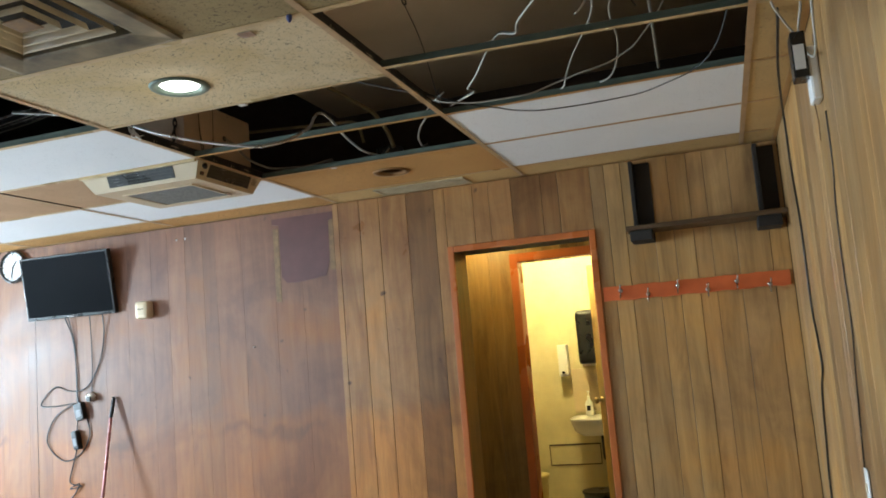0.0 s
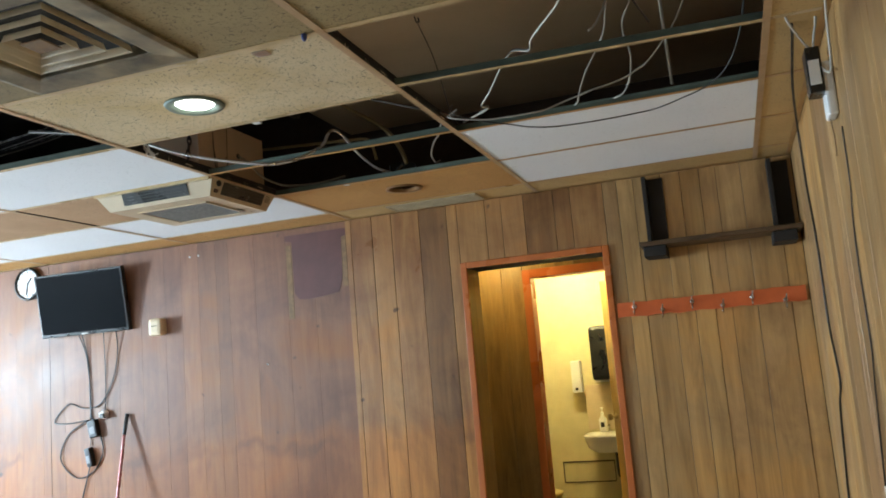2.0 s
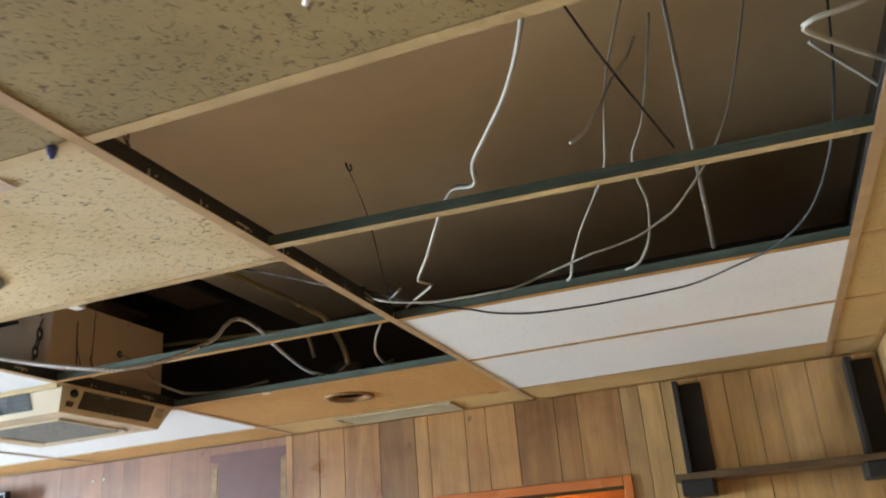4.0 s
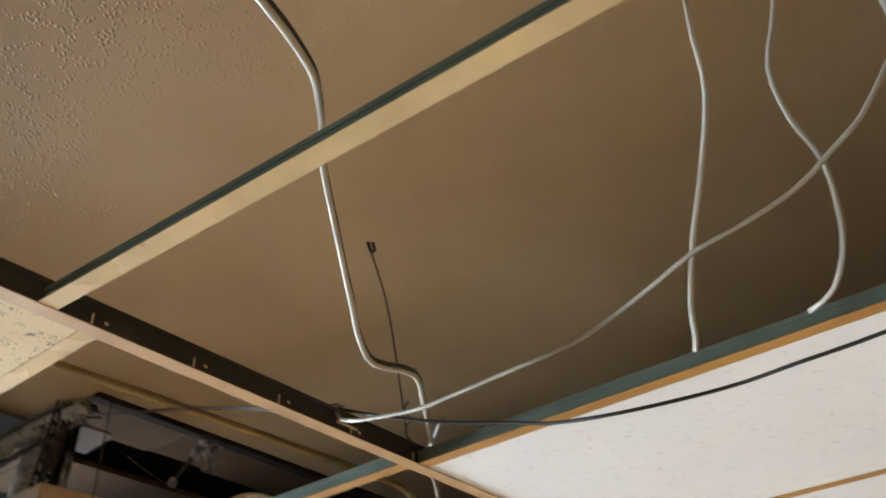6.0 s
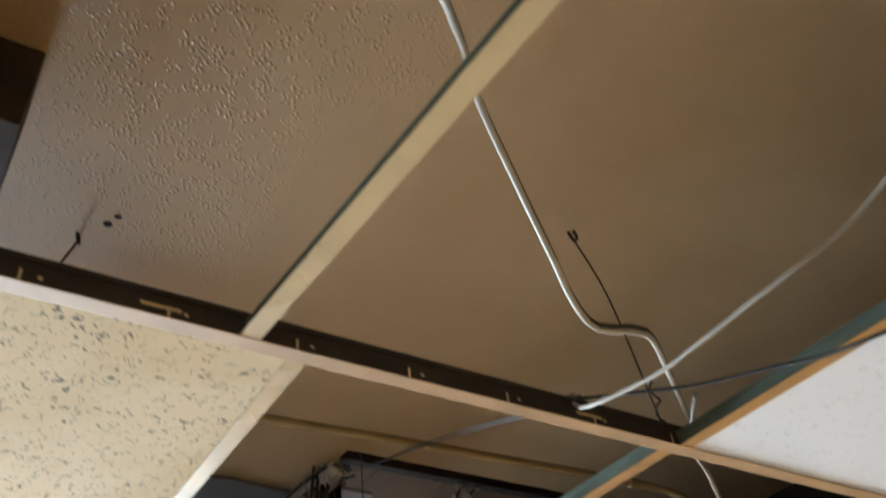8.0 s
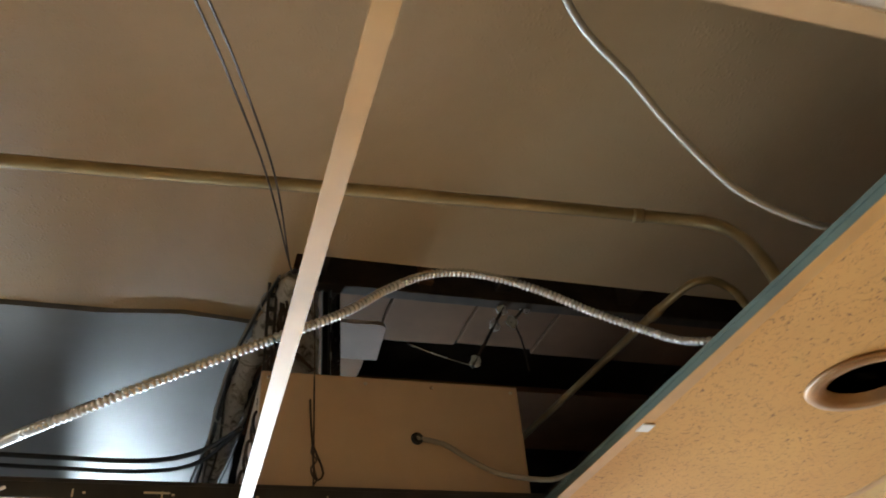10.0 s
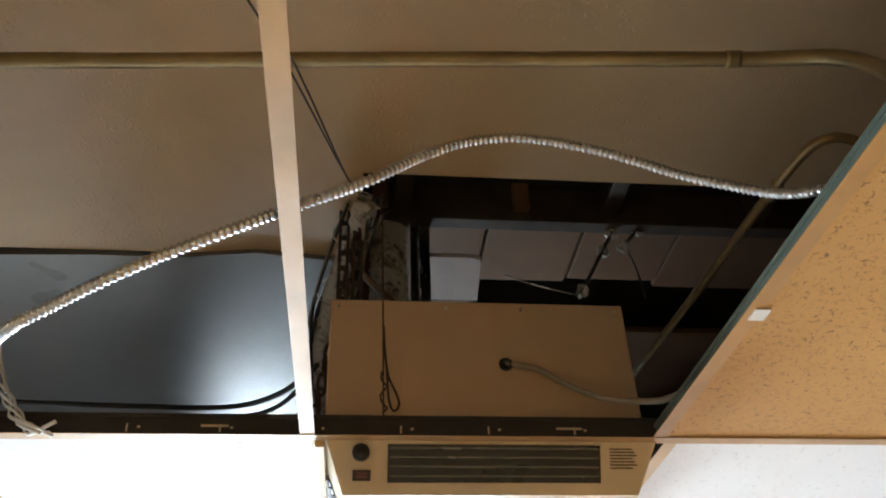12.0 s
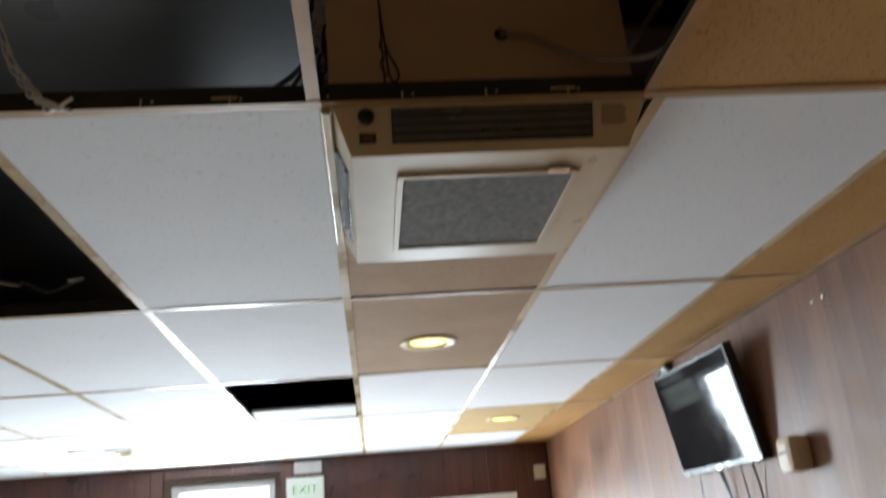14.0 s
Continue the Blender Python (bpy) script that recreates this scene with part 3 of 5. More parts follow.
add_box(bm, (-1.8, 5.0, 0), (1.3, 5.1, TOP))
structure("wall_washroom", bm, "plaster_yellow", "yellow-lit painted washroom wall, scuffed", "wall")
structure("ceiling_washroom", box((-1.7, 2.9, 2.4), (1.2, 5.0, 2.45)), "plaster_yellow", "pale washroom ceiling", "ceiling")
frame_2 = tagged(empty("door_3", (0, IN_Y, 0)), "orange-brown inner door frame of the washroom", "door frame", kind="structure")
for lo, hi in (((IN_L - 0.055, IN_Y - 0.02, 0), (IN_L, IN_Y + 0.0, IN_TOP + 0.06)), ((IN_R, IN_Y - 0.02, 0), (IN_R + 0.055, IN_Y, IN_TOP + 0.06)),
               ((IN_L, IN_Y - 0.02, IN_TOP), (IN_R, IN_Y, IN_TOP + 0.06))):
    part("casing", box(lo, hi, 0.005), "orange_trim", frame_2)
for lo, hi in (((IN_L - 0.02, IN_Y, 0), (IN_L, IN_Y + 0.12, IN_TOP)), ((IN_R, IN_Y, 0), (IN_R + 0.02, IN_Y + 0.12, IN_TOP)),
               ((IN_L - 0.02, IN_Y, IN_TOP), (IN_R + 0.02, IN_Y + 0.12, IN_TOP + 0.02))):
    part("jamb", box(lo, hi), "orange_trim", frame_2)


def door_leaf():
    """The washroom door, swung inwards on its hinge."""
    leaf = tagged(empty("washroom_door"), "yellow-brown wooden washroom door standing open", "door")
    b = box((0, 0, 0.01), (0.76, 0.035, 2.02), 0.003)
    part("leaf", b, "plank_hall", leaf)
    for s in (-1, 1):
        y = -0.0 if s < 0 else 0.035
        k = lathe((0.70, y, 1.0), [(0.024, 0), (0.024, s * 0.006), (0.01, s * 0.012), (0.01, s * 0.03), (0.022, s * 0.036), (0.027, s * 0.05), (0.02, s * 0.062), (0.002, s * 0.065)], 16, "y")
        part("knob", k, "brass", leaf, "round brass knob", True)
    leaf.matrix_world = pose(0.46, 3.74, 0, 0, 0, 119)
    return leaf


door_leaf()


def washbasin():
    sink = tagged(empty("washbasin", (0.0, 4.85, 0.8)), "white ceramic wall basin with chrome tap", "sink")
    bm = bmesh.new()
    rings = []
    for w, d, z in ((0.15, 0.12, 0.70), (0.21, 0.17, 0.74), (0.235, 0.2, 0.82), (0.24, 0.205, 0.838), (0.225, 0.19, 0.84), (0.19, 0.15, 0.82), (0.12, 0.09, 0.73), (0.02, 0.02, 0.72)):
        ring = []
        for i in range(32):
            a = 2 * math.pi * i / 32
            c, s = math.cos(a), math.sin(a)
            ring.append((0.0 + w * math.copysign(abs(c) ** 0.45, c), 4.79 + d * math.copysign(abs(s) ** 0.45, s), z))
        rings.append(ring)
    add_ring(bm, rings)
    bm.faces.new(bm.verts[-32:])
    bmesh.ops.recalc_face_normals(bm, faces=bm.faces[:])
    part("bowl", bm, "ceramic", sink, "", True)
    for dx in (-0.08, 0.08):
        part("tap_handle", lathe((dx, 4.95, 0.84), [(0.012, 0), (0.012, 0.03), (0.022, 0.036), (0.022, 0.055), (0.004, 0.06)], 12), "chrome", sink, "", True)
    part("spout", tube([(0, 4.95, 0.84), (0, 4.95, 0.95), (0, 4.9, 0.98), (0, 4.84, 0.95)], 0.01), "chrome", sink, "", True)
    part("trap", tube([(0, 4.8, 0.72), (0, 4.8, 0.55), (0, 4.85, 0.5), (0, 4.9, 0.55), (0, 4.99, 0.56)], 0.02), "black", sink, "", True)


washbasin()
bottle = tagged(empty("soap_bottle", (-0.1, 4.9, 0.84)), "clear soap pump bottle on the basin", "bottle")
part("bottle_body", lathe((-0.11, 4.92, 0.84), [(0.03, 0), (0.032, 0.01), (0.032, 0.1), (0.012, 0.13), (0.012, 0.14)], 16), "white", bottle, "", True)
part("pump", lathe((-0.11, 4.92, 0.98), [(0.013, 0), (0.013, 0.015), (0.004, 0.02), (0.004, 0.045), (0.012, 0.047), (0.012, 0.056)], 12), "white", bottle, "", True)
part("bottle_label", box((-0.125, 4.885, 0.88), (-0.095, 4.889, 0.92)), "black", bottle, "dark printed label")
towel = tagged(empty("towel_dispenser", (0.0, 4.95, 1.45)), "black paper towel dispenser on washroom wall", "dispenser")
bm = box((-0.14, 4.8, 1.26), (0.16, 5.0, 1.70), 0.03)
part("cover", bm, "black", towel)
part("towel_slot", box((-0.12, 4.83, 1.243), (0.14, 4.97, 1.262), 0.004), "white", towel, "white paper edge")
soap = tagged(empty("soap_dispenser", (-0.29, 4.95, 1.3)), "white wall soap dispenser with dark button", "dispenser")
part("dispenser_body", box((-0.33, 4.9, 1.17), (-0.25, 5.0, 1.43), 0.012), "white", soap)
part("button", lathe((-0.29, 4.9, 1.2), [(0.012, 0), (0.012, -0.008), (0.002, -0.01)], 12, "y"), "black", soap)
# tan sheet added for the shadow on the wall below the towel dispenser
tagged(mesh_object("splash_panel", box((-0.24, 4.985, 0.86), (0.3, 5.0, 1.22), 0.003), "cream"), "tan panel standing for the wall shadow behind the basin", "panel")
bm = bmesh.new()
for lo, hi in (((-0.49, 4.994, 0.595), (-0.06, 5.0, 0.605)), ((-0.066, 4.994, 0.44), (-0.06, 5.0, 0.595)), ((-0.49, 4.994, 0.44), (-0.484, 5.0, 0.595)), ((-0.49, 4.994, 0.432), (-0.06, 5.0, 0.44))):
    add_box(bm, lo, hi)
tagged(mesh_object("access_panel_edge", bm, "joist"), "dark outline of a sealed wall access panel", "panel")


def bin_thing(name, x, y, w, h, mat, label):
    b = tagged(empty(name, (x, y, 0)), label, "bin")
    p = [(w * 0.4, 0.001), (w * 0.5, h), (w * 0.52, h), (w * 0.52, h - 0.02), (w * 0.49, h - 0.02)]
    part("bucket", lathe((x, y, 0), p[:3] + [(w * 0.47, h), (w * 0.38, 0.01), (0.001, 0.01)], 24), mat, b, "", True)
    part("rim", lathe((x, y, h - 0.015), [(w * 0.5, 0), (w * 0.535, 0), (w * 0.535, 0.018), (w * 0.47, 0.018)], 24), mat, b, "", True)


M["yellow_plastic"] = plain("pale_yellow_plastic", (0.7, 0.56, 0.22), 0.4, 0, 0.1, 6)
bin_thing("waste_bin", -0.6, 4.75, 0.26, 0.4, "yellow_plastic", "pale yellow plastic waste bin on washroom floor")
bin_thing("waste_bin", -0.06, 4.72, 0.26, 0.27, "black", "small black waste bin under the basin")

# ---- fixtures in the hung ceiling ----
M["grille_dark"] = plain("dull_can_reflector", (0.1, 0.095, 0.085), 0.3, 0.7, 0.3, 14)
M["rust_ring"] = plain("rust_stained_ring", (0.27, 0.14, 0.05), 0.4, 0.2, 0.3, 12)


def can_light(x, y, r, lit, trim, label, glow_mat="lamp_white"):
    """A recessed can: trim ring, dark can, lens or bare socket."""
    c = tagged(empty("recessed_light", (x, y, H)), label, "ceiling light", "recessed lights")
    part("trim_ring", lathe((x, y, H), [(r - 0.012, 0.012), (r - 0.01, -0.002), (r + 0.004, -0.006), (r + 0.018, -0.005), (r + 0.022, 0.0005), (r - 0.012, 0.012)], 40), trim, c, "", True)
    bm = bmesh.new()
    prof = [(r - 0.008, 0.004), (r - 0.008, 0.13), (0.002, 0.135)]
    add_ring(bm, [[(x + q * math.cos(2 * math.pi * i / 32), y + q * math.sin(2 * math.pi * i / 32), H + h) for i in range(32)] for q, h in prof])
    part("can", bm, "grille_dark" if not lit else "white", c, "", True)
    if lit:
        part("lens", lathe((x, y, H), [(r - 0.014, 0.006), (r - 0.02, 0.002), (0.002, 0.0)], 32), glow_mat, c, "glowing lens", True)
    else:
        part("socket", lathe((x, y, H), [(0.024, 0.13), (0.024, 0.06), (0.016, 0.055), (0.016, 0.1)], 16), "brass", c, "bare brass lamp socket", True)
    return c


can_light(-0.675, 0.34, 0.082, True, "tee_web", "lit recessed can light in a yellowed tile")
can_light(-0.595, 2.098, 0.08, False, "rust_ring", "empty recessed can with stained trim, no bulb")
can_light(0.59, -0.245, 0.085, False, "grey_filter", "empty recessed can with loose white wire ends")
can_light(-3.09, 1.515, 0.09, True, "yellow_plastic", "lit yellow recessed light in a brown tile", "lamp_yellow")
can_light(-5.4, 2.14, 0.09, True, "yellow_plastic", "small lit yellow recessed light by the wall", "lamp_yellow")
for a, b in (((0.525, -0.20, 2.47), (0.50, -0.17, 2.425)), ((0.535, -0.215, 2.47), (0.49, -0.20, 2.435))):
    cable("wire_end", [a, (a[0] - 0.005, a[1] + 0.01, 2.44), b], 0.0035, "white", "loose white wire end below the empty can", "wire", "can wire ends")
spot_lamp("can_glow", (-0.675, 0.34, H - 0.03), 0.8, (1.0, 0.93, 0.8), 0.05)


def square_ring(bm, x0, x1, y0, y1, z_out, z_in, inset, mat=0):
    """One square cone blade of a diffuser."""
    def sq(i, z):
        return [(x0 + i, y0 + i, z), (x1 - i, y0 + i, z), (x1 - i, y1 - i, z), (x0 + i, y1 - i, z)]
    add_ring(bm, [sq(0, z_out), sq(inset, z_in), sq(inset + 0.003, z_in), sq(0.003, z_out + 0.003), sq(0, z_out)], True, mat)


M["sooty"] = plain("sooty_beige_enamel", (0.24, 0.185, 0.1), 0.6, 0, 0.75, 7)


def diffuser(x0, x1, y0, y1, label):
    d = tagged(empty("air_diffuser", ((x0 + x1) / 2, (y0 + y1) / 2, H)), label, "air vent", "air diffusers")
    w = x1 - x0
    bm = bmesh.new()
    def sq(i, z):
        return [(x0 + i, y0 + i, z), (x1 - i, y0 + i, z), (x1 - i, y1 - i, z), (x0 + i, y1 - i, z)]
    add_ring(bm, [sq(-0.03, H - 0.001), sq(-0.03, H - 0.008), sq(-0.012, H - 0.011), sq(0.06, H - 0.006), sq(0.068, H - 0.002), sq(0.07, H + 0.03)])
    part("frame", bm, "sooty" if x0 > -2 else "white", d, "dirty beige pressed frame" if x0 > -2 else "")
    for k, (i, zo) in enumerate(((0.1, -0.006), (0.15, -0.009), (0.2, -0.011))):
        bm = bmesh.new()
        square_ring(bm, x0 + i, x1 - i, y0 + i, y1 - i, H + zo, H + zo + 0.022, 0.006)
        part("blade", bm, "cream_light", d)
    part("centre_plate", box((x0 + 0.232, y0 + 0.232, H - 0.012), (x1 - 0.232, y1 - 0.232, H - 0.008), 0.002), "residue", d, "dirty brown centre plate")
    # flat near-black plate: shade behind the blades, put into the colour
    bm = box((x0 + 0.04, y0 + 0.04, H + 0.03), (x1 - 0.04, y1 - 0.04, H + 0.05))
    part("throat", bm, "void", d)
    return d


diffuser(-0.965, -0.425, -0.6, -0.06, "dirty four-way square air diffuser with soot")
diffuser(-6.05, -5.55, -0.62, -0.12, "white square air diffuser with dark throat")
M["grille_grey"] = plain("grey_grille", (0.42, 0.34, 0.21), 0.5, 0.2, 0.2, 10)
vent = tagged(empty("ceiling_grille", (-0.6, 2.58, H)), "grey slatted return grille beside the wall", "air vent")
bm = bmesh.new()
for lo, hi in (((-0.88, 2.49, H - 0.006), (-0.31, 2.505, H + 0.001)), ((-0.88, 2.665, H - 0.006), (-0.31, 2.68, H + 0.001)), ((-0.88, 2.505, H - 0.006), (-0.865, 2.665, H + 0.001)), ((-0.325, 2.505, H - 0.006), (-0.31, 2.665, H + 0.001))):
    add_box(bm, lo, hi, 0)
part("frame", bm, "grille_grey", vent)
for j in range(11):
    y = 2.51 + j * 0.0145
    part("slat", box((-0.865, y, H - 0.004), (-0.325, y + 0.008, H - 0.001)), "grille_grey", vent)


# ---- the ceiling cassette ----
M["louvre"] = plain("smoked_louvre_slat", (0.13, 0.13, 0.12), 0.2, 0.3, 0.2, 20)


def cassette():
    ac = tagged(empty("ceiling_heater", (-1.56, 1.52, H)), "cream ceiling cassette unit with black louvres, tan casing above", "air conditioner")
    x0, x1, y0, y1 = -1.905, -1.225, 1.232, 1.80     # at the ceiling
    u0, u1, v0, v1 = -1.845, -1.262, 1.262, 1.766     # lower face
    zt, zb = H - 0.002, H - 0.083
    bm = bmesh.new()
    top = [(x0, y0, zt), (x1, y0, zt), (x1, y1, zt), (x0, y1, zt)]
    mid = [(x0 + (u0 - x0) * 0.9, y0 + (v0 - y0) * 0.9, zb + 0.008), (x1 + (u1 - x1) * 0.9, y0 + (v0 - y0) * 0.9, zb + 0.008),
           (x1 + (u1 - x1) * 0.9, y1 + (v1 - y1) * 0.9, zb + 0.008), (x0 + (u0 - x0) * 0.9, y1 + (v1 - y1) * 0.9, zb + 0.008)]
    low = [(u0, v0, zb), (u1, v0, zb), (u1, v1, zb), (u0, v1, zb)]
    rings = add_ring(bm, [top, mid, low])
    bm.faces.new(rings[0])
    bm.faces.new(rings[2])
    bmesh.ops.recalc_face_normals(bm, faces=bm.faces[:])
    part("body", bm, "cream", ac)
    # louvre openings on the four sides, each with slats
    def side(axis, sgn, lo, hi):
        """A dark recess with slats on one sloping side; lo, hi along it."""
        def at(u, t, out):
            """u along the side, t from top (0) to bottom (1), out: proud of the face."""
            if axis == 0:
                e0, e1 = (x1, u1) if sgn > 0 else (x0, u0)
                return (e0 + (e1 - e0) * t * 0.9 + sgn * out, u, zt + (zb - zt) * t * 0.9)
            e0, e1 = (y1, v1) if sgn > 0 else (y0, v0)
            return (u, e0 + (e1 - e0) * t * 0.9 + sgn * out, zt + (zb - zt) * t * 0.9)
        def panel(a, b, t0, t1, o0, o1):
            bm = bmesh.new()
            add_ring(bm, [[at(a, t0, o0), at(b, t0, o0), at(b, t1, o0), at(a, t1, o0)], [at(a, t0, o1), at(b, t0, o1), at(b, t1, o1), at(a, t1, o1)]])
            bm.faces.new(bm.verts[:4])
            bm.faces.new(bm.verts[4:])
            bmesh.ops.recalc_face_normals(bm, faces=bm.faces[:])
            return bm
        part("louvre_recess", panel(lo, hi, 0.08, 0.86, -0.002, 0.0022), "black", ac)
        for j in range(4):
            t = 0.16 + 0.19 * j
            part("louvre_slat", panel(lo + 0.004, hi - 0.004, t, t + 0.035, 0.002, 0.007), "louvre", ac)
        return panel, at
    pan, at = side(0, 1, 1.335, 1.70)
    side(0, -1, 1.335, 1.70)
    side(1, -1, -1.75, -1.37)
    side(1, 1, -1.75, -1.37)
    kc = at(1.29, 0.28, 0.002)
    part("knob", lathe(kc, [(0.0145, 0), (0.0145, 0.01), (0.011, 0.013), (0.002, 0.0135)], 20, "x"), "black", ac, "round black control knob", True)
    part("switch", pan(1.277, 1.307, 0.62, 0.83, 0.001, 0.004), "joist", ac, "dark rocker switch")
    part("rocker", pan(1.283, 1.301, 0.67, 0.78, 0.004, 0.007), "purple", ac)
    for j in range(7):
        part("rating_line", pan(1.717, 1.757 + 0.004 * (j % 3), 0.14 + 0.066 * j, 0.165 + 0.066 * j, 0.0005, 0.0012), "joist", ac)
    # lower face: frame and filter
    part("filter", box((-1.74, 1.357, zb - 0.004), (-1.352, 1.683, zb - 0.001)), "grey_filter", ac, "dusty grey filter mat")
    bm = bmesh.new()
    for lo, hi in (((-1.75, 1.345), (-1.74, 1.695)), ((-1.352, 1.345), (-1.342, 1.695)), ((-1.74, 1.345), (-1.352, 1.357)), ((-1.74, 1.683), (-1.352, 1.695))):
        add_box(bm, (*lo, zb - 0.007), (*hi, zb - 0.0005), 0.001)
    part("filter_frame", bm, "cream", ac)
    part("maker_plate", box((-1.345, 1.63, zb - 0.0085), (-1.325, 1.67, zb - 0.006)), "steel", ac, "small worn metal plate")
    part("casing", box((-1.86, 1.225, H + 0.045), (-1.288, 1.808, 2.768), 0.004), "casing", ac, "tan sheet-metal casing above the ceiling")
    part("grommet", lathe((-1.288, 1.56, 2.628), [(0.013, 0), (0.014, 0.004), (0.008, 0.006), (0.007, 0.001)], 16, "x"), "black", ac, "black cable grommet", True)
    for y in (1.24, 1.45, 1.6, 1.79):
        part("screw", lathe((-1.288, y, 2.752), [(0.004, 0), (0.004, 0.002), (0.001, 0.003)], 8, "x"), "steel", ac)
    part("wood_edge", box((-1.9, 1.212, H - 0.012), (-1.23, 1.229, H + 0.02), 0.002), "tee_face", ac, "gold edge strip")
    return ac


cassette()

# ---- things on the walls ----
def television():
    tv = tagged(empty("television"), "flat black television tilted forward on the panelled wall", "television")
    bezel = part("bezel", box((-0.405, -0.02, -0.232), (0.405, 0.02, 0.232), 0.006), "black", tv)
    part("screen", box((-0.388, -0.0225, -0.208), (0.388, -0.0195, 0.216)), "screen", tv, "dark glossy screen")
    part("badge", box((-0.03, -0.0225, -0.226), (0.03, -0.0195, -0.216)), "steel", bezel)
    part("back_housing", box((-0.26, 0.02, -0.16), (0.26, 0.045, 0.14), 0.01), "black", tv)
    part("wall_arm", box((-0.05, 0.045, -0.1), (0.05, 0.075, 0.1), 0.005), "black", tv)
    tv.matrix_world = pose(-3.305, 2.655, 2.13, 10, 0, 3) @ Matrix.Diagonal((0.9, 1, 0.97, 1))


television()
clk = tagged(empty("wall_clock", (-3.852, 2.74, 2.325)), "round white wall clock with dark rim", "clock")
part("rim", lathe((-3.852, NORTH_PANEL, 2.325), [(0.118, 0), (0.122, -0.02), (0.116, -0.034), (0.104, -0.034), (0.102, -0.02)], 40, "y"), "black", clk, "dark rim", True)
clock_face = part("face", lathe((-3.852, NORTH_PANEL, 2.325), [(0.101, -0.012), (0.101, -0.023), (0.001, -0.023)], 40, "y"), "white", clk)
for ang, ln in ((40, 0.055), (190, 0.08)):
    bm = box((-0.003, -0.002, -0.01), (0.003, 0.002, ln))
    bm.transform(pose(-3.852, NORTH_PANEL - 0.027, 2.325, 0, ang, 0))
    part("hand_of_clock", bm, "black", clock_face)
for j in range(12):
    bm = box((-0.003, -0.001, 0.082), (0.003, 0.001, 0.097))
    bm.transform(pose(-3.852, NORTH_PANEL - 0.0245, 2.325, 0, 30 * j, 0))
    part("hour_mark", bm, "black", clock_face)
bx = tagged(empty("thermostat", (-2.73, 2.74, 1.905)), "cream plastic wall box beside the television", "thermostat")
part("cover", box((-2.756, 2.65, 1.842), (-2.652, NORTH_PANEL, 1.962), 0.026), "cream", bx)
part("grille_mark", box((-2.727, 2.648, 1.905), (-2.681, 2.6515, 1.911)), "joist", bx)
stick = tagged(empty("broom_handle", (-3.0, 2.5, 0)), "pink metal broom handle leaning on the wall", "broom")
part("grip", tube([(-3.0, 2.716, 1.332), (-3.004, 2.684, 1.195)], 0.013), "black", stick, "black rubber grip", True)
M["pink_metal"] = plain("dusty_pink_tube", (0.42, 0.16, 0.15), 0.3, 0.3, 0.15, 12)
part("shaft", tube([(-3.004, 2.684, 1.195), (-2.985, 2.42, 0.005)], 0.011), "pink_metal", stick, "", True)
YW = 2.722
WG = "television leads"
cable("power_lead", [(-3.392, 2.70, 1.924), (-3.343, YW, 1.758), (-3.317, YW, 1.524), (-3.310, YW, 1.334), (-3.262, YW, 1.234)], 0.0042, "black_rubber", "thin black lead hanging from the television", "cable", WG)
cable("power_lead", [(-3.362, 2.70, 1.924), (-3.327, YW, 1.724), (-3.322, YW, 1.524), (-3.317, YW, 1.224), (-3.332, YW, 1.104)], 0.0034, "black_rubber", "thin black lead hanging from the television", "cable", WG)
cable("power_lead", [(-3.172, 2.70, 1.924), (-3.182, YW, 1.724), (-3.182, YW, 1.524), (-3.192, YW, 1.364)], 0.0032, "black_rubber", "thin black lead hanging from the television", "cable", WG)
cable("looped_lead", [(-3.062, 2.70, 1.914), (-3.072, YW, 1.774), (-3.116, YW, 1.581), (-3.232, YW, 1.414), (-3.382, YW, 1.394), (-3.508, YW, 1.429), (-3.637, YW, 1.314), (-3.522, YW, 1.294), (-3.336, YW, 1.308)], 0.0042, "black_rubber", "black lead looped over the panelling", "cable", WG)
cable("looped_lead", [(-3.336, YW - 0.008, 1.308), (-3.517, YW, 1.214), (-3.589, YW, 1.049), (-3.452, YW, 0.917), (-3.301, YW, 0.959), (-3.220, YW, 1.084), (-3.240, YW, 1.212)], 0.0042, "black_rubber", "black lead looped over the panelling", "cable", WG)
cable("coiled_lead", [(-3.332, YW, 0.994), (-3.372, YW, 0.874), (-3.398, YW, 0.766), (-3.300, YW, 0.740), (-3.392, YW - 0.012, 0.724), (-3.307, YW - 0.012, 0.759), (-3.362, YW, 0.684), (-3.412, YW, 0.644)], 0.0042, "black_rubber", "black lead tied in a small coil", "cable", WG)
for x, z, w, h, nm, lab in ((-3.282, 1.25, 0.07, 0.12, "power_adapter", "black power adapter on the wall"), (-3.32, 1.055, 0.045, 0.13, "power_brick", "small black inline power brick")):
    bm = box((-w / 2, -0.045, -h / 2), (w / 2, 0, h / 2), 0.008)
    bm.transform(pose(x, NORTH_PANEL - 0.001, z, 0, -12, 0))
    ad = tagged(empty(nm, (x, NORTH_PANEL, z)), lab, "adapter")
    part("housing", bm, "black", ad)
    bm = box((-w * 0.3, -0.0465, -h * 0.3), (w * 0.3, -0.0445, h * 0.1))
    bm.transform(pose(x, NORTH_PANEL - 0.001, z, 0, -12, 0))
    part("rating_label", bm, "header", ad)
plug = tagged(empty("wall_socket", (-3.192, NORTH_PANEL, 1.344)), "metal wall socket with a plug in it", "socket")
part("plate", lathe((-3.192, NORTH_PANEL, 1.344), [(0.035, 0), (0.035, -0.006), (0.028, -0.04), (0.002, -0.042)], 20, "y"), "steel", plug, "", True)
part("plug", box((-3.207, 2.68, 1.314), (-3.172, 2.725, 1.349), 0.006), "black", plug)
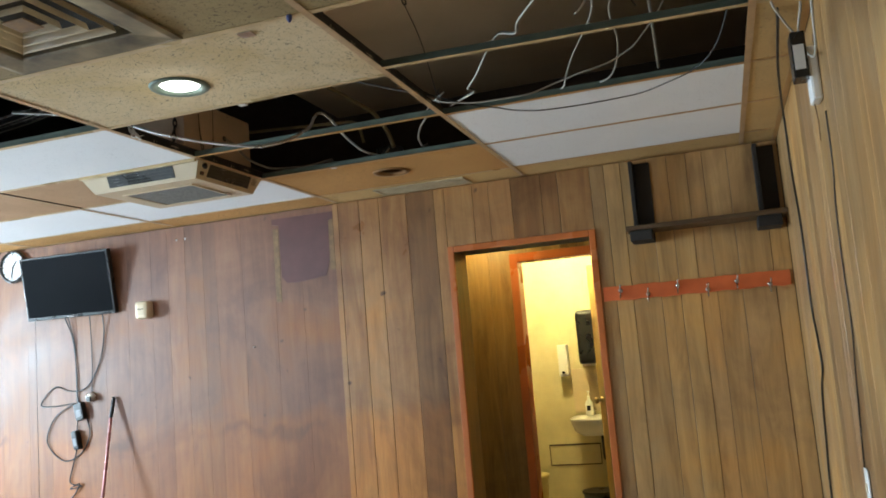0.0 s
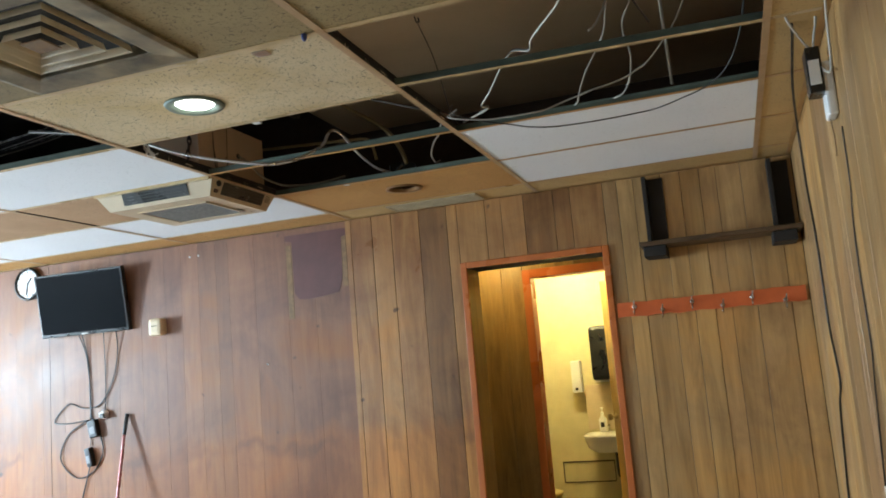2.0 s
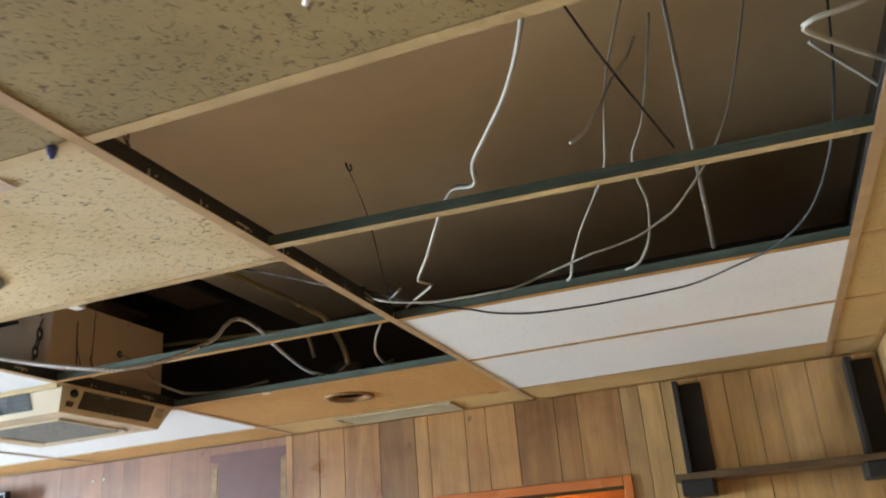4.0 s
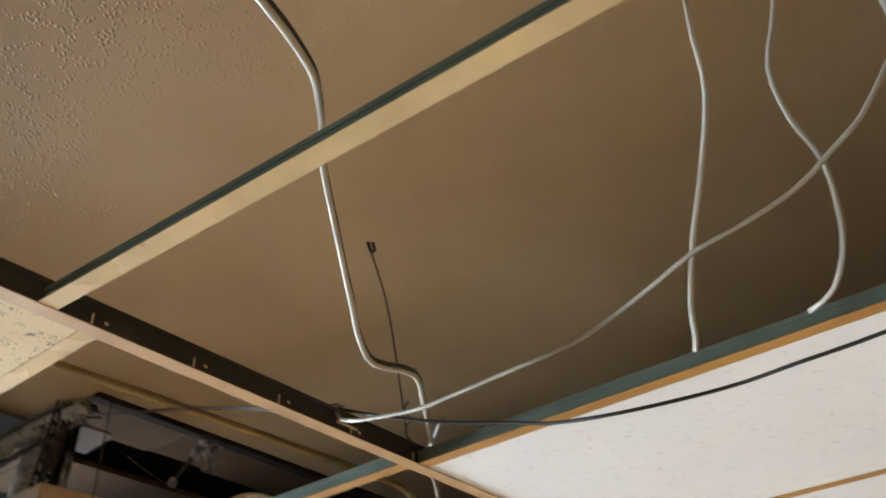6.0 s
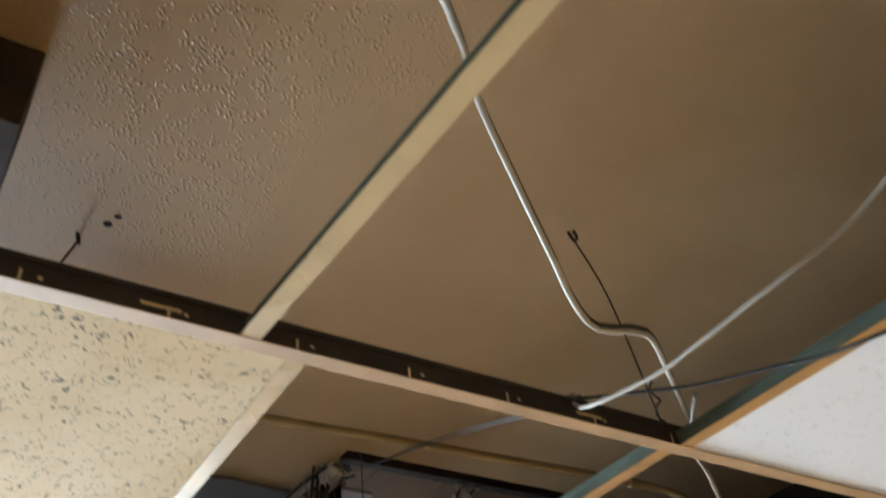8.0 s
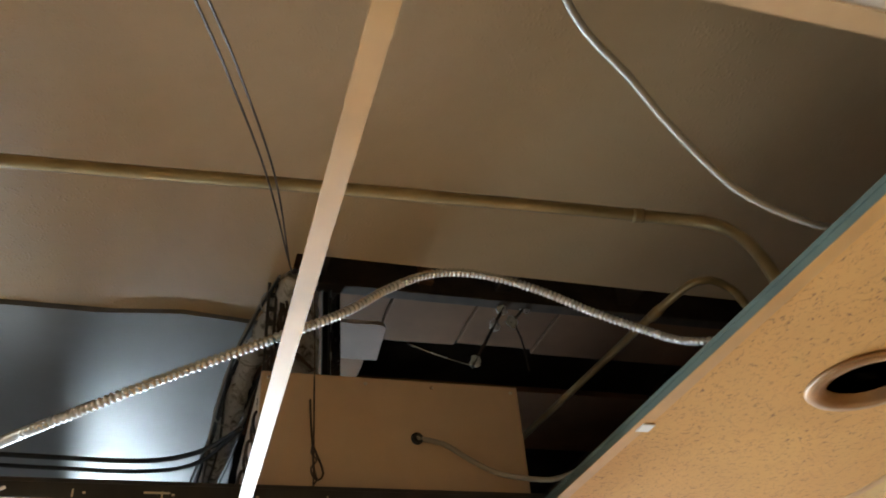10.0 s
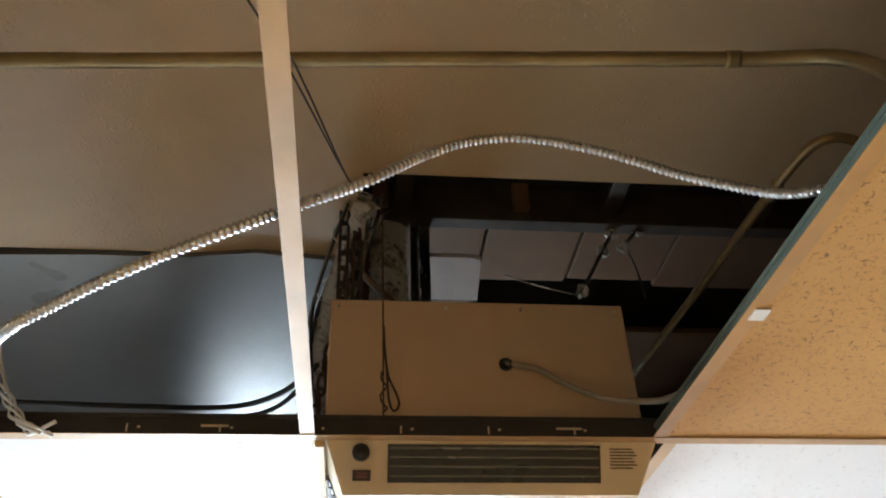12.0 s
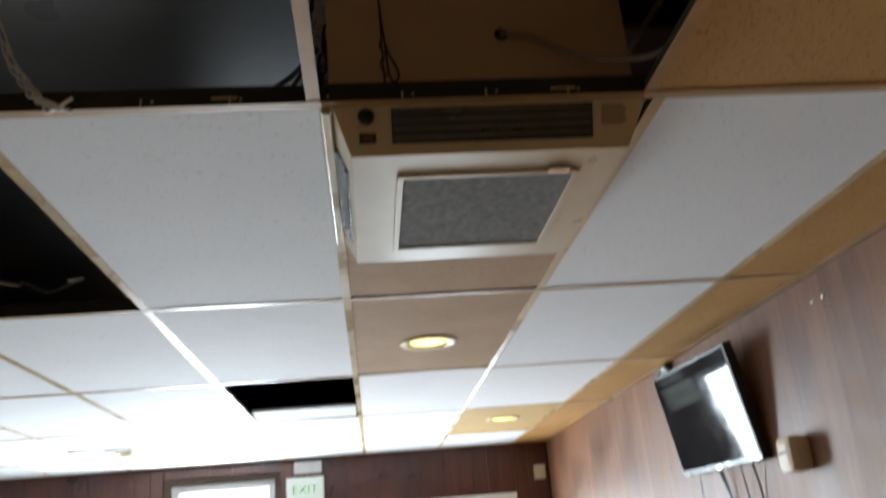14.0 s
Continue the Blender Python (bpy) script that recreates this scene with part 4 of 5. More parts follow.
tagged(mesh_object("seam_strip", box((-3.679, NORTH_PANEL - 0.003, 0.024), (-3.678, NORTH_PANEL + 0.001, H - 0.02)), "black"), "thin black seam strip between wall panels", "trim")

# marks where something was taken off the wall
patch = tagged(empty("paint_patch", (-1.5, NORTH_PANEL, 2.2)), "purple-brown paint patch where a sign was removed", "paint patch")
bm = bmesh.new()
pts = [(-1.71, 2.405), (-1.268, 2.405), (-1.268, 2.36), (-1.30, 2.35), (-1.305, 2.1), (-1.335, 2.0), (-1.45, 1.985), (-1.55, 1.975), (-1.62, 1.98), (-1.655, 2.02), (-1.66, 2.36), (-1.71, 2.37)]
front = [bm.verts.new((x, NORTH_PANEL - 0.003, z)) for x, z in pts]
back = [bm.verts.new((x, NORTH_PANEL + 0.002, z)) for x, z in pts]
bm.faces.new(front)
for i in range(len(pts)):
    bm.faces.new((front[i], front[i - 1], back[i - 1], back[i]))
bmesh.ops.recalc_face_normals(bm, faces=bm.faces[:])
part("old_paint", bm, "purple", patch)
for x, z0, z1 in ((-1.685, 1.86, 2.34), (-1.288, 2.03, 2.36)):
    part("glue_strip", box((x - 0.02, NORTH_PANEL - 0.0025, z0), (x + 0.02, NORTH_PANEL + 0.001, z1), 0.001), "residue", patch, "pale strip of old glue")
for x, z in ((-2.45, 2.36), (-2.38, 2.36), (-1.885, 1.586)):
    tagged(mesh_object("screw_head", lathe((x, NORTH_PANEL, z), [(0.007, 0), (0.007, -0.004), (0.002, -0.006)], 10, "y"), "steel"), "bright screw head in the brown panelling", "screw", "screw heads")

# shelf and coat rail by the corner
sh = tagged(empty("wall_shelf", (1.0, 2.6, 2.03)), "wooden wall shelf with near-black uprights under the ceiling", "shelf")
for x in (0.613, 1.268):
    part("upright", box((x, 2.62, 2.05), (x + 0.022, NORTH, 2.425), 0.003), "dark_wood", sh)
    part("back_board", box((x + 0.022, NORTH - 0.02, 2.05), (x + 0.108, NORTH, 2.42), 0.003), "dark_wood", sh)
    part("support_block", box((x - 0.02, 2.52, 1.965), (x + 0.1, NORTH, 2.022), 0.006), "dark_wood", sh)
M["shelf_board"] = wood("shelf_board", (0.05, 0.03, 0.015), (0.11, 0.07, 0.035), (0.16, 0.1, 0.055), axis=0)
part("shelf_plank", box((0.575, 2.5, 2.022), (1.395, NORTH, 2.047), 0.004), "shelf_board", sh, "brown plank")
rail = tagged(empty("coat_rail", (0.89, NORTH, 1.7)), "orange-painted coat rail with six metal hooks", "coat rail")
bm = bmesh.new()
n = 24
for i in range(n + 1):
    x = 0.396 + (1.382 - 0.396) * i / n
    wob = 0.003 * math.sin(i * 1.3) + 0.002 * math.sin(i * 2.9)
    for y, z in ((NORTH, 1.662 + wob), (NORTH - 0.017, 1.662 + wob), (NORTH - 0.017, 1.742 + 0.6 * wob), (NORTH, 1.742 + 0.6 * wob)):
        bm.verts.new((x, y, z))
bm.verts.ensure_lookup_table()
for i in range(n):
    for j in range(4):
        a, b = i * 4 + j, i * 4 + (j + 1) % 4
        bm.faces.new((bm.verts[a], bm.verts[b], bm.verts[b + 4], bm.verts[a + 4]))
bm.faces.new(bm.verts[:4])
bm.faces.new(bm.verts[-4:])
bmesh.ops.recalc_face_normals(bm, faces=bm.faces[:])
part("rail_board", bm, "orange_paint", rail)
for x, z in ((0.491, 1.716), (0.802, 1.714), (1.111, 1.706), (0.641, 1.684), (0.959, 1.678), (1.276, 1.675)):
    y = NORTH - 0.017
    bm = lathe((x, y, z), [(0.012, 0), (0.012, -0.003), (0.006, -0.005)], 12, "y")
    tube([(x, y, z), (x, y - 0.025, z - 0.006), (x + 0.004, y - 0.045, z + 0.01), (x + 0.006, y - 0.052, z + 0.03)], 0.004, bm=bm)
    tube([(x, y, z - 0.004), (x, y - 0.012, z - 0.03), (x, y - 0.03, z - 0.042), (x, y - 0.042, z - 0.028)], 0.0035, bm=bm)
    part("hook", bm, "steel", rail, "small dark metal coat hook", True)

# east wall: outlet, adapters, cables
ES = EAST - 0.001
out = tagged(empty("wall_outlet", (ES, 0.78, 2.2)), "white outlet with a black adapter near the ceiling", "outlet")
part("plate", box((ES - 0.03, 0.735, 2.15), (ES, 0.83, 2.325), 0.008), "white", out)
part("black_adapter", box((ES - 0.075, 0.725, 2.225), (ES - 0.03, 0.815, 2.375), 0.006), "black", out, "black plug-in adapter")
part("adapter_label", box((ES - 0.07, 0.7225, 2.25), (ES - 0.038, 0.7255, 2.33)), "white", out, "pale printed label")
sw2 = tagged(empty("light_switch", (ES, 0.93, 0.95)), "white light switch plate on the plank wall", "switch")
part("plate", box((ES - 0.006, 0.89, 0.86), (ES, 0.965, 0.985), 0.003), "white", sw2)
part("rocker", box((ES - 0.011, 0.917, 0.91), (ES - 0.005, 0.938, 0.94), 0.002), "cream_light", sw2)
cable("white_lead", [(ES - 0.05, 0.77, 2.375), (1.32, 0.72, 2.40), (1.28, 0.64, 2.44), (1.25, 0.6, 2.5), (1.12, 0.45, 2.56)], 0.004, "white_cable", "white lead from adapter into the ceiling void", "cable", "white leads")
cable("white_lead", [(ES - 0.045, 0.75, 2.375), (ES - 0.04, 0.74, 2.41), (ES - 0.035, 0.68, 2.447), (ES - 0.04, 0.66, 2.5)], 0.004, "white_cable", "white lead from adapter into the ceiling void", "cable", "white leads")
cable("white_lead", [(ES - 0.035, 0.77, 2.33), (ES - 0.02, 0.68, 2.27), (ES - 0.02, 0.6, 2.28), (ES - 0.02, 0.56, 2.4), (ES - 0.02, 0.52, 2.46)], 0.004, "white_cable", "white lead looping off the outlet", "cable", "white leads")
cable("wall_cable", [(1.293, 0.698, 2.47), (1.30, 0.75, 2.44), (1.33, 1.3, 2.425), (1.385, 1.95, 2.42), (ES - 0.006, 2.03, 2.36), (ES - 0.006, 2.017, 2.154), (ES - 0.006, 1.93, 1.883), (ES - 0.006, 1.93, 1.532), (ES - 0.006, 1.854, 1.385), (ES - 0.006, 1.815, 1.267), (ES - 0.006, 1.96, 1.161), (ES - 0.006, 2.082, 0.928), (ES - 0.006, 2.18, 0.674), (ES - 0.006, 2.2, 0.1)], 0.005, "black_rubber", "dark cable wandering down the plank wall")
cable("tie_string", [(ES - 0.02, 0.80, 2.15), (ES - 0.012, 0.83, 2.1), (ES - 0.01, 0.86, 2.04)], 0.002, "residue", "short pale string below the outlet", "string")

cable("wall_cable", [(ES - 0.004, 0.70, 2.1), (ES - 0.004, 0.715, 1.92), (ES - 0.004, 0.769, 1.821), (ES - 0.004, 0.797, 1.655), (ES - 0.004, 0.791, 1.435), (ES - 0.004, 0.833, 1.329), (ES - 0.004, 0.91, 1.111), (ES - 0.004, 0.95, 0.985)], 0.0028, "black_rubber", "thin dark wire running down to the switch")

# ---- pipes and cables in the void ----
run = tagged(empty("conduit", (-0.79, -0.3, 2.785)), "dull brass conduit below the plaster slab", "conduit", "void conduits")
part("pipe", tube([(-0.79, -0.3, 2.785), (-0.722, 0.835, 2.785), (-0.7, 1.145, 2.785), (-0.655, 1.66, 2.775), (-0.635, 1.83, 2.765), (-0.6, 1.905, 2.735), (-0.562, 1.92, 2.678), (-0.515, 1.90, 2.6), (-0.49, 1.89, 2.53)], 0.011), "brass", run, "", True)
part("coupling", tube([(-0.642, 1.78, 2.769), (-0.641, 1.79, 2.7685), (-0.639, 1.80, 2.7675)], 0.0125, 14), "brass", run, "dull brass coupling", True)
run = tagged(empty("conduit", (-0.72, 2.04, 2.62)), "thin brass conduit bending into the dark void", "conduit", "void conduits")
part("pipe", tube([(-0.72, 2.04, 2.62), (-0.73, 2.01, 2.70), (-0.745, 1.955, 2.72), (-0.858, 1.935, 2.725), (-1.163, 1.932, 2.745), (-1.75, 1.915, 2.775)], 0.008), "brass", run, "", True)
part("coupling", tube([(-0.85, 1.936, 2.7245), (-0.87, 1.9355, 2.7255), (-0.885, 1.935, 2.7265)], 0.0105, 12), "brass", run, "", True)
FLEX = [(-1.6, 0.52, 2.56), (-1.4, 0.57, 2.53), (-1.22, 0.635, 2.502), (-1.06, 0.70, 2.43), (-0.9, 0.785, 2.385), (-0.741, 0.886, 2.361), (-0.698, 0.944, 2.37), (-0.66, 1.043, 2.405), (-0.647, 1.178, 2.469), (-0.653, 1.278, 2.525), (-0.667, 1.347, 2.582), (-0.676, 1.414, 2.622), (-0.68, 1.489, 2.636), (-0.688, 1.592, 2.626), (-0.688, 1.694, 2.59), (-0.662, 1.772, 2.546), (-0.63, 1.8, 2.515), (-0.595, 1.828, 2.497), (-0.57, 1.92, 2.50), (-0.56, 2.0, 2.55)]
cable("armoured_cable", FLEX, 0.0076, "flex_steel", "silver armoured flexible cable over the ceiling grid", "cable", ridge=0.36, pitch=0.0074)
TWIN = [(0.76, -0.1, 2.5), (0.715, 0.05, 2.474), (0.65, 0.19, 2.462), (0.575, 0.31, 2.458), (0.525, 0.385, 2.45), (0.508, 0.45, 2.447), (0.48, 0.505, 2.465), (0.45, 0.54, 2.485), (0.42, 0.573, 2.5), (0.385, 0.61, 2.49), (0.33, 0.69, 2.465), (0.28, 0.765, 2.44), (0.245, 0.815, 2.43), (0.215, 0.875, 2.43), (0.221, 0.945, 2.44), (0.16, 1.04, 2.455), (0.095, 1.13, 2.47), (0.04, 1.208, 2.482)]
twin = tagged(empty("twin_cable", (0.4, 0.6, 2.5)), "grey-white twin cable draped over a tee", "cable")
part("pale_core", tube(TWIN, 0.0036), "white_cable", twin, "", True)
part("dark_core", tube([(x + 0.004, y - 0.004, z + 0.003) for x, y, z in TWIN], 0.003), "black_rubber", twin, "dark second core", True)
cable("black_lead", [(0.0, 1.03, 2.492), (0.087, 1.02, 2.45), (0.185, 1.06, 2.421), (0.283, 1.083, 2.398), (0.335, 1.088, 2.382), (0.437, 1.085, 2.363), (0.563, 1.12, 2.367), (0.657, 1.113, 2.365), (0.743, 1.113, 2.367), (0.83, 1.095, 2.367), (0.92, 1.025, 2.367), (1.031, 0.931, 2.375), (1.109, 0.80, 2.41), (1.16, 0.66, 2.52), (1.19, 0.55, 2.75), (1.2, 0.5, 3.01)], 0.0026, "black_rubber", "thin black lead sagging below the grid")
cable("grey_lead", [(-0.01, 1.03, 2.492), (0.06, 0.99, 2.44), (0.197, 0.97, 2.405), (0.275, 0.956, 2.396), (0.374, 0.94, 2.389), (0.43, 0.938, 2.389), (0.473, 0.952, 2.403), (0.524, 0.951, 2.416), (0.58, 0.933, 2.422), (0.632, 0.917, 2.429), (0.678, 0.917, 2.435), (0.742, 0.915, 2.448), (0.789, 0.903, 2.465), (0.854, 0.88, 2.5), (0.98, 0.82, 2.65), (1.1, 0.78, 3.01)], 0.003, "grey_cable", "pale grey lead crossing the main runner")
WL = "loose white cable ends"
cable("loose_cable", [(0.81, 0.8, 3.01), (0.74, 0.84, 2.84), (0.71, 0.87, 2.7), (0.69, 0.93, 2.645), (0.641, 1.005, 2.6), (0.588, 1.07, 2.55), (0.548, 1.12, 2.49), (0.535, 1.15, 2.465), (0.515, 1.195, 2.468)], 0.0034, "white_cable", "loose white cable hanging from the slab", "cable", WL)
cable("loose_cable", [(0.86, 0.9, 3.01), (0.82, 0.94, 2.85), (0.79, 0.965, 2.75), (0.754, 1.005, 2.7), (0.75, 1.053, 2.65), (0.762, 1.098, 2.6), (0.746, 1.144, 2.52), (0.71, 1.18, 2.475), (0.67, 1.2, 2.468)], 0.0034, "white_cable", "loose white cable hanging from the slab", "cable", WL)
cable("loose_cable", [(0.81, 1.0, 3.02), (0.79, 0.85, 2.87), (0.764, 0.69, 2.73), (0.745, 0.52, 2.57), (0.725, 0.41, 2.47), (0.708, 0.37, 2.437)], 0.0034, "white_cable", "loose white cable hanging from the slab", "cable", WL)
cable("loose_cable", [(1.22, 0.2, 2.475), (1.15, 0.19, 2.45), (1.08, 0.195, 2.44), (1.14, 0.30, 2.455), (1.22, 0.42, 2.475)], 0.0045, "white_cable", "white cable loop hanging by the wall bay", "cable", WL)
cable("hanger_rod", [(0.90, 0.75, 3.01), (0.898, 0.95, 2.76), (0.896, 1.22, 2.49)], 0.006, "grey_cable", "grey metal hanger strap from the slab", "hanger", step=0.1)
cable("hanger_strut", [(0.62, 0.35, 3.01), (0.74, 0.60, 2.78), (0.86, 0.82, 2.60)], 0.003, "wire", "dark diagonal hanger wire", "hanger", step=0.1)


def hanger_wire(x, y, x1, y1, label="rusty hanger wire twisted to a runner"):
    w = tagged(empty("hanger_wire", (x, y, SLAB)), label, "wire", "hanger wires")
    part("eye_hook", tube([(x - 0.01, y, SLAB), (x - 0.004, y + 0.004, SLAB - 0.025), (x + 0.01, y, SLAB - 0.03), (x + 0.008, y - 0.004, SLAB - 0.012)], 0.0035), "wire", w, "", True)
    part("drop_wire", tube([(x, y, SLAB - 0.028), ((x + x1) / 2 + 0.004, (y + y1) / 2, (SLAB + H) / 2 + 0.05), (x1, y1, H + 0.03)], 0.0018, 6, 0.05), "wire", w)
    bm = tube([(x1 + 0.006 * math.cos(k * 1.7), y1 + 0.006 * math.sin(k * 1.7), H + 0.035 + 0.011 * k) for k in range(8)], 0.0018, 6, 0.01)
    part("twist", bm, "wire", w)


hanger_wire(-0.15, 1.262, -0.003, 1.2)
hanger_wire(-0.585, 0.40, -0.46, 0.30, "rusty hanger wire in a stained slab patch")
hanger_wire(0.03, 0.08, 0.0, 0.1)
hanger_wire(-1.19, 1.318, -1.2, 1.326, "thin dark wire hanging before the casing")
tagged(mesh_object("wire_loop", tube([(-1.275, 1.328, 2.70), (-1.276, 1.331, 2.64), (-1.276, 1.337, 2.595), (-1.276, 1.351, 2.562), (-1.276, 1.357, 2.538), (-1.276, 1.347, 2.525), (-1.276, 1.338, 2.548), (-1.277, 1.335, 2.60), (-1.277, 1.330, 2.655)], 0.0022), "wire", smooth=True), "dark loop of wire on the casing", "wire")
cable("casing_lead", [(-1.292, 1.56, 2.632), (-1.272, 1.613, 2.613), (-1.258, 1.661, 2.576), (-1.238, 1.715, 2.539), (-1.2, 1.773, 2.514), (-1.15, 1.821, 2.5), (-1.0, 1.87, 2.5), (-0.85, 1.9, 2.52)], 0.006, "grey_cable", "grey lead leaving the casing grommet")
cable("grey_lead", [(-0.02, 1.32, 2.58), (-0.12, 1.40, 2.555), (-0.167, 1.481, 2.53), (-0.219, 1.56, 2.52), (-0.272, 1.663, 2.5), (-0.292, 1.743, 2.49), (-0.306, 1.82, 2.492), (-0.31, 1.9, 2.52)], 0.0042, "grey_cable", "pale grey lead dropping behind a tee")
for k in (0, 1):
    cable("dark_lead", [(0.0, 1.03 + 0.01 * k, 2.5), (-0.118, 1.033 + 0.012 * k, 2.53), (-0.327, 1.085 + 0.014 * k, 2.62), (-0.651, 1.163 + 0.012 * k, 2.75), (-1.1, 1.255, 2.91), (-1.26, 1.29, 3.01)], 0.0017, "wire", "thin dark lead running to the cable bundle", "cable", "dark leads")

# bundle of taped cables by the bulkhead
def foil_wrap():
    """Crumpled foil, torn and dirty in places."""
    m = material("torn_dirty_foil", (0.6, 0.58, 0.54), 0.4, 0.3)
    v = coords(m, (1, 1, 1))
    dirt = noise_node(m, v, 22, 5, 0.7, 0.8)
    set_in(m, "Base Color", ramp(m, dirt, (0.36, (0.06, 0.05, 0.04)), (0.43, (0.42, 0.38, 0.32)), (0.5, (0.8, 0.78, 0.74))))
    set_in(m, "Metallic", ramp(m, dirt, (0.42, 0.0), (0.52, 0.3)))
    bump(m, noise_node(m, v, 60, 4, 0.7, 1.0), 0.9, 0.012)
    return m


M["foil"] = foil_wrap()
rb = random.Random(3)
bundle = tagged(empty("cable_bundle", (-1.6, 1.21, 2.93)), "tangled dark cables round a torn foil-wrapped pipe", "cable bundle")
RUN = [(-1.27, 1.292, 3.0), (-1.42, 1.255, 2.985), (-1.6, 1.212, 2.93), (-1.8, 1.185, 2.855), (-2.1, 1.15, 2.80), (-2.5, 1.1, 2.75)]
rough_pipe = tube(RUN, 0.026, 14, 0.012)
for v in rough_pipe.verts:
    v.co += Vector((rb.uniform(-1, 1), rb.uniform(-1, 1), rb.uniform(-1, 1))) * 0.0045
part("foil_pipe", rough_pipe, "foil", bundle, "torn foil wrapping", True)
for k in range(13):
    a, r = rb.uniform(0, 6.28), rb.uniform(0.026, 0.048)
    pts = []
    for x, y, z in RUN:
        a += rb.uniform(0.2, 1.1)
        pts.append((x + 0.2 * r * math.sin(2 * a), y + r * math.cos(a), z + r * 0.8 * math.sin(a) - 0.012))
    part("strand", tube(pts, rb.choice((0.0025, 0.0035, 0.005)), 7, 0.03), rb.choice(("wire", "black_rubber", "black_rubber", "grey_cable")), bundle, "", True)
part("foil_tail", tube([(-1.44, 1.265, 2.96), (-1.48, 1.305, 2.935), (-1.54, 1.37, 2.91)], 0.011, 8, 0.015, 0.3), "steel", bundle, "loose silver foil tail", True)
for x, y, z in ((-1.38, 1.262, 2.985), (-1.55, 1.224, 2.945), (-1.75, 1.19, 2.875)):
    part("tie_wrap", tube([(x + 0.004 * a, y + 0.043 * math.cos(a * 0.7), z + 0.043 * math.sin(a * 0.7)) for a in range(10)], 0.003, 6, 0.02, 0.5), "white_cable", bundle)

for x, z, r in ((-1.62, 2.692, 0.006), (-1.64, 2.675, 0.005)):
    cable("black_service_cable", [(x, -1.5, z + 0.03), (x, 0.3, z + 0.01), (x, 0.776, z), (x + 0.01, 1.0, z - 0.005), (x + 0.1, 1.12, z - 0.015), (-1.415, 1.2, 2.69)], r, "black_rubber", "black service cable strung across the void", "cable", "service cables")
frayed = tagged(empty("frayed_cable", (-1.09, 0.76, 2.45)), "frayed white twisted cable end hanging down", "cable")
for k in range(4):
    pts = []
    for n_, (x, y, z) in enumerate(((-1.15, 0.6, 2.72), (-1.17, 0.65, 2.65), (-1.18, 0.68, 2.59), (-1.19, 0.70, 2.53), (-1.195, 0.72, 2.50), (-1.2, 0.735, 2.475), (-1.2, 0.76, 2.452), (-1.2, 0.776 + 0.012 * k, 2.443 + 0.006 * k))):
        w = 0.004 + 0.0012 * n_
        pts.append((x + w * math.cos(1.9 * n_ + 1.57 * k), y + w * math.sin(1.9 * n_ + 1.57 * k), z + 0.4 * w * math.sin(2.3 * n_ + k)))
    part("core", tube(pts, 0.0036, 7, 0.008, 0.5), "white", frayed, "", True)

# metalwork in the gap behind the casing
chain = tagged(empty("hanging_chain", (-1.33, 1.2, 2.9)), "dark steel support chain beside the casing", "chain")
for k in range(16):
    t = k / 15
    p = Vector((-1.33, 1.285, 3.03)).lerp(Vector((-1.335, 1.203, 2.54)), t)
    bm = bmesh.new()
    ring = [(0.008 * math.cos(a * math.pi / 4), 0.0, 0.022 * math.sin(a * math.pi / 4)) for a in range(9)]
    tube(ring, 0.0035, 6, 0.006, bm=bm)
    bm.transform(Matrix.Translation(p) @ pose(0, 0, 0, 8, 0, 90 * (k % 2) + 20))
    part("link", bm, "wire", chain)
for y, w, mat, label in ((1.404, 0.02, "tee_dark", "dark steel hanger channel"), (1.426, 0.026, "steel", "galvanised steel hanger channel")):
    bm = bmesh.new()
    add_box(bm, (-1.605, y, 2.80), (-1.601, y + w, 3.2))
    add_box(bm, (-1.601, y, 2.80), (-1.585, y + 0.003, 3.2))
    add_box(bm, (-1.601, y + w - 0.003, 2.80), (-1.585, y + w, 3.2))
    tagged(mesh_object("steel_channel", bm, mat), label, "channel", "hanger channels")
duct = bmesh.new()
tube([(-1.62, 1.35, 3.2), (-1.61, 1.348, 3.1), (-1.615, 1.352, 2.95), (-1.64, 1.35, 2.75)], 0.047, 18, 0.012, bm=duct)
for v in duct.verts:
    v.co += Vector((rb.uniform(-1, 1), rb.uniform(-1, 1), rb.uniform(-1, 1))) * 0.004
tagged(mesh_object("foil_duct", duct, "foil", smooth=True), "crumpled foil duct rising behind the casing", "duct")
M["flap"] = plain("pinkish_board", (0.52, 0.42, 0.37), 0.6, 0, 0.12, 9, 0.1)
bm = bmesh.new()
outline = [(-1.80, 1.436), (-1.602, 1.425), (-1.602, 1.56), (-1.606, 1.576), (-1.62, 1.586), (-1.80, 1.60)]
rings = add_ring(bm, [[(x, y, z) for x, y in outline] for z in (3.1, 3.112)])
for r in rings:
    bm.faces.new(r)
bmesh.ops.recalc_face_normals(bm, faces=bm.faces[:])
tagged(mesh_object("duct_flap", bm, "flap"), "pale pinkish board hung under the roof boards", "panel")


def strut(a, b, wide, label):
    """A flat dark brace with crumpled foil tape at its ends."""
    st = tagged(empty("brace", a), label, "brace", "void braces")
    part("strap", tube([a, tuple((p + q) / 2 for p, q in zip(a, b)), b], wide, 6, 0.05, 0.4), "joist", st)
    for t in (0.02, 0.3, 0.92):
        c = Vector(a).lerp(Vector(b), t)
        bm = bmesh.new()
        bmesh.ops.create_icosphere(bm, subdivisions=2, radius=0.017)
        for v in bm.verts:
            v.co = Vector((v.co.x * 0.7, v.co.y, v.co.z * 1.1)) * rb.uniform(0.6, 1.25) + c
        part("foil_tape", bm, "foil", st, "crumpled silver tape")


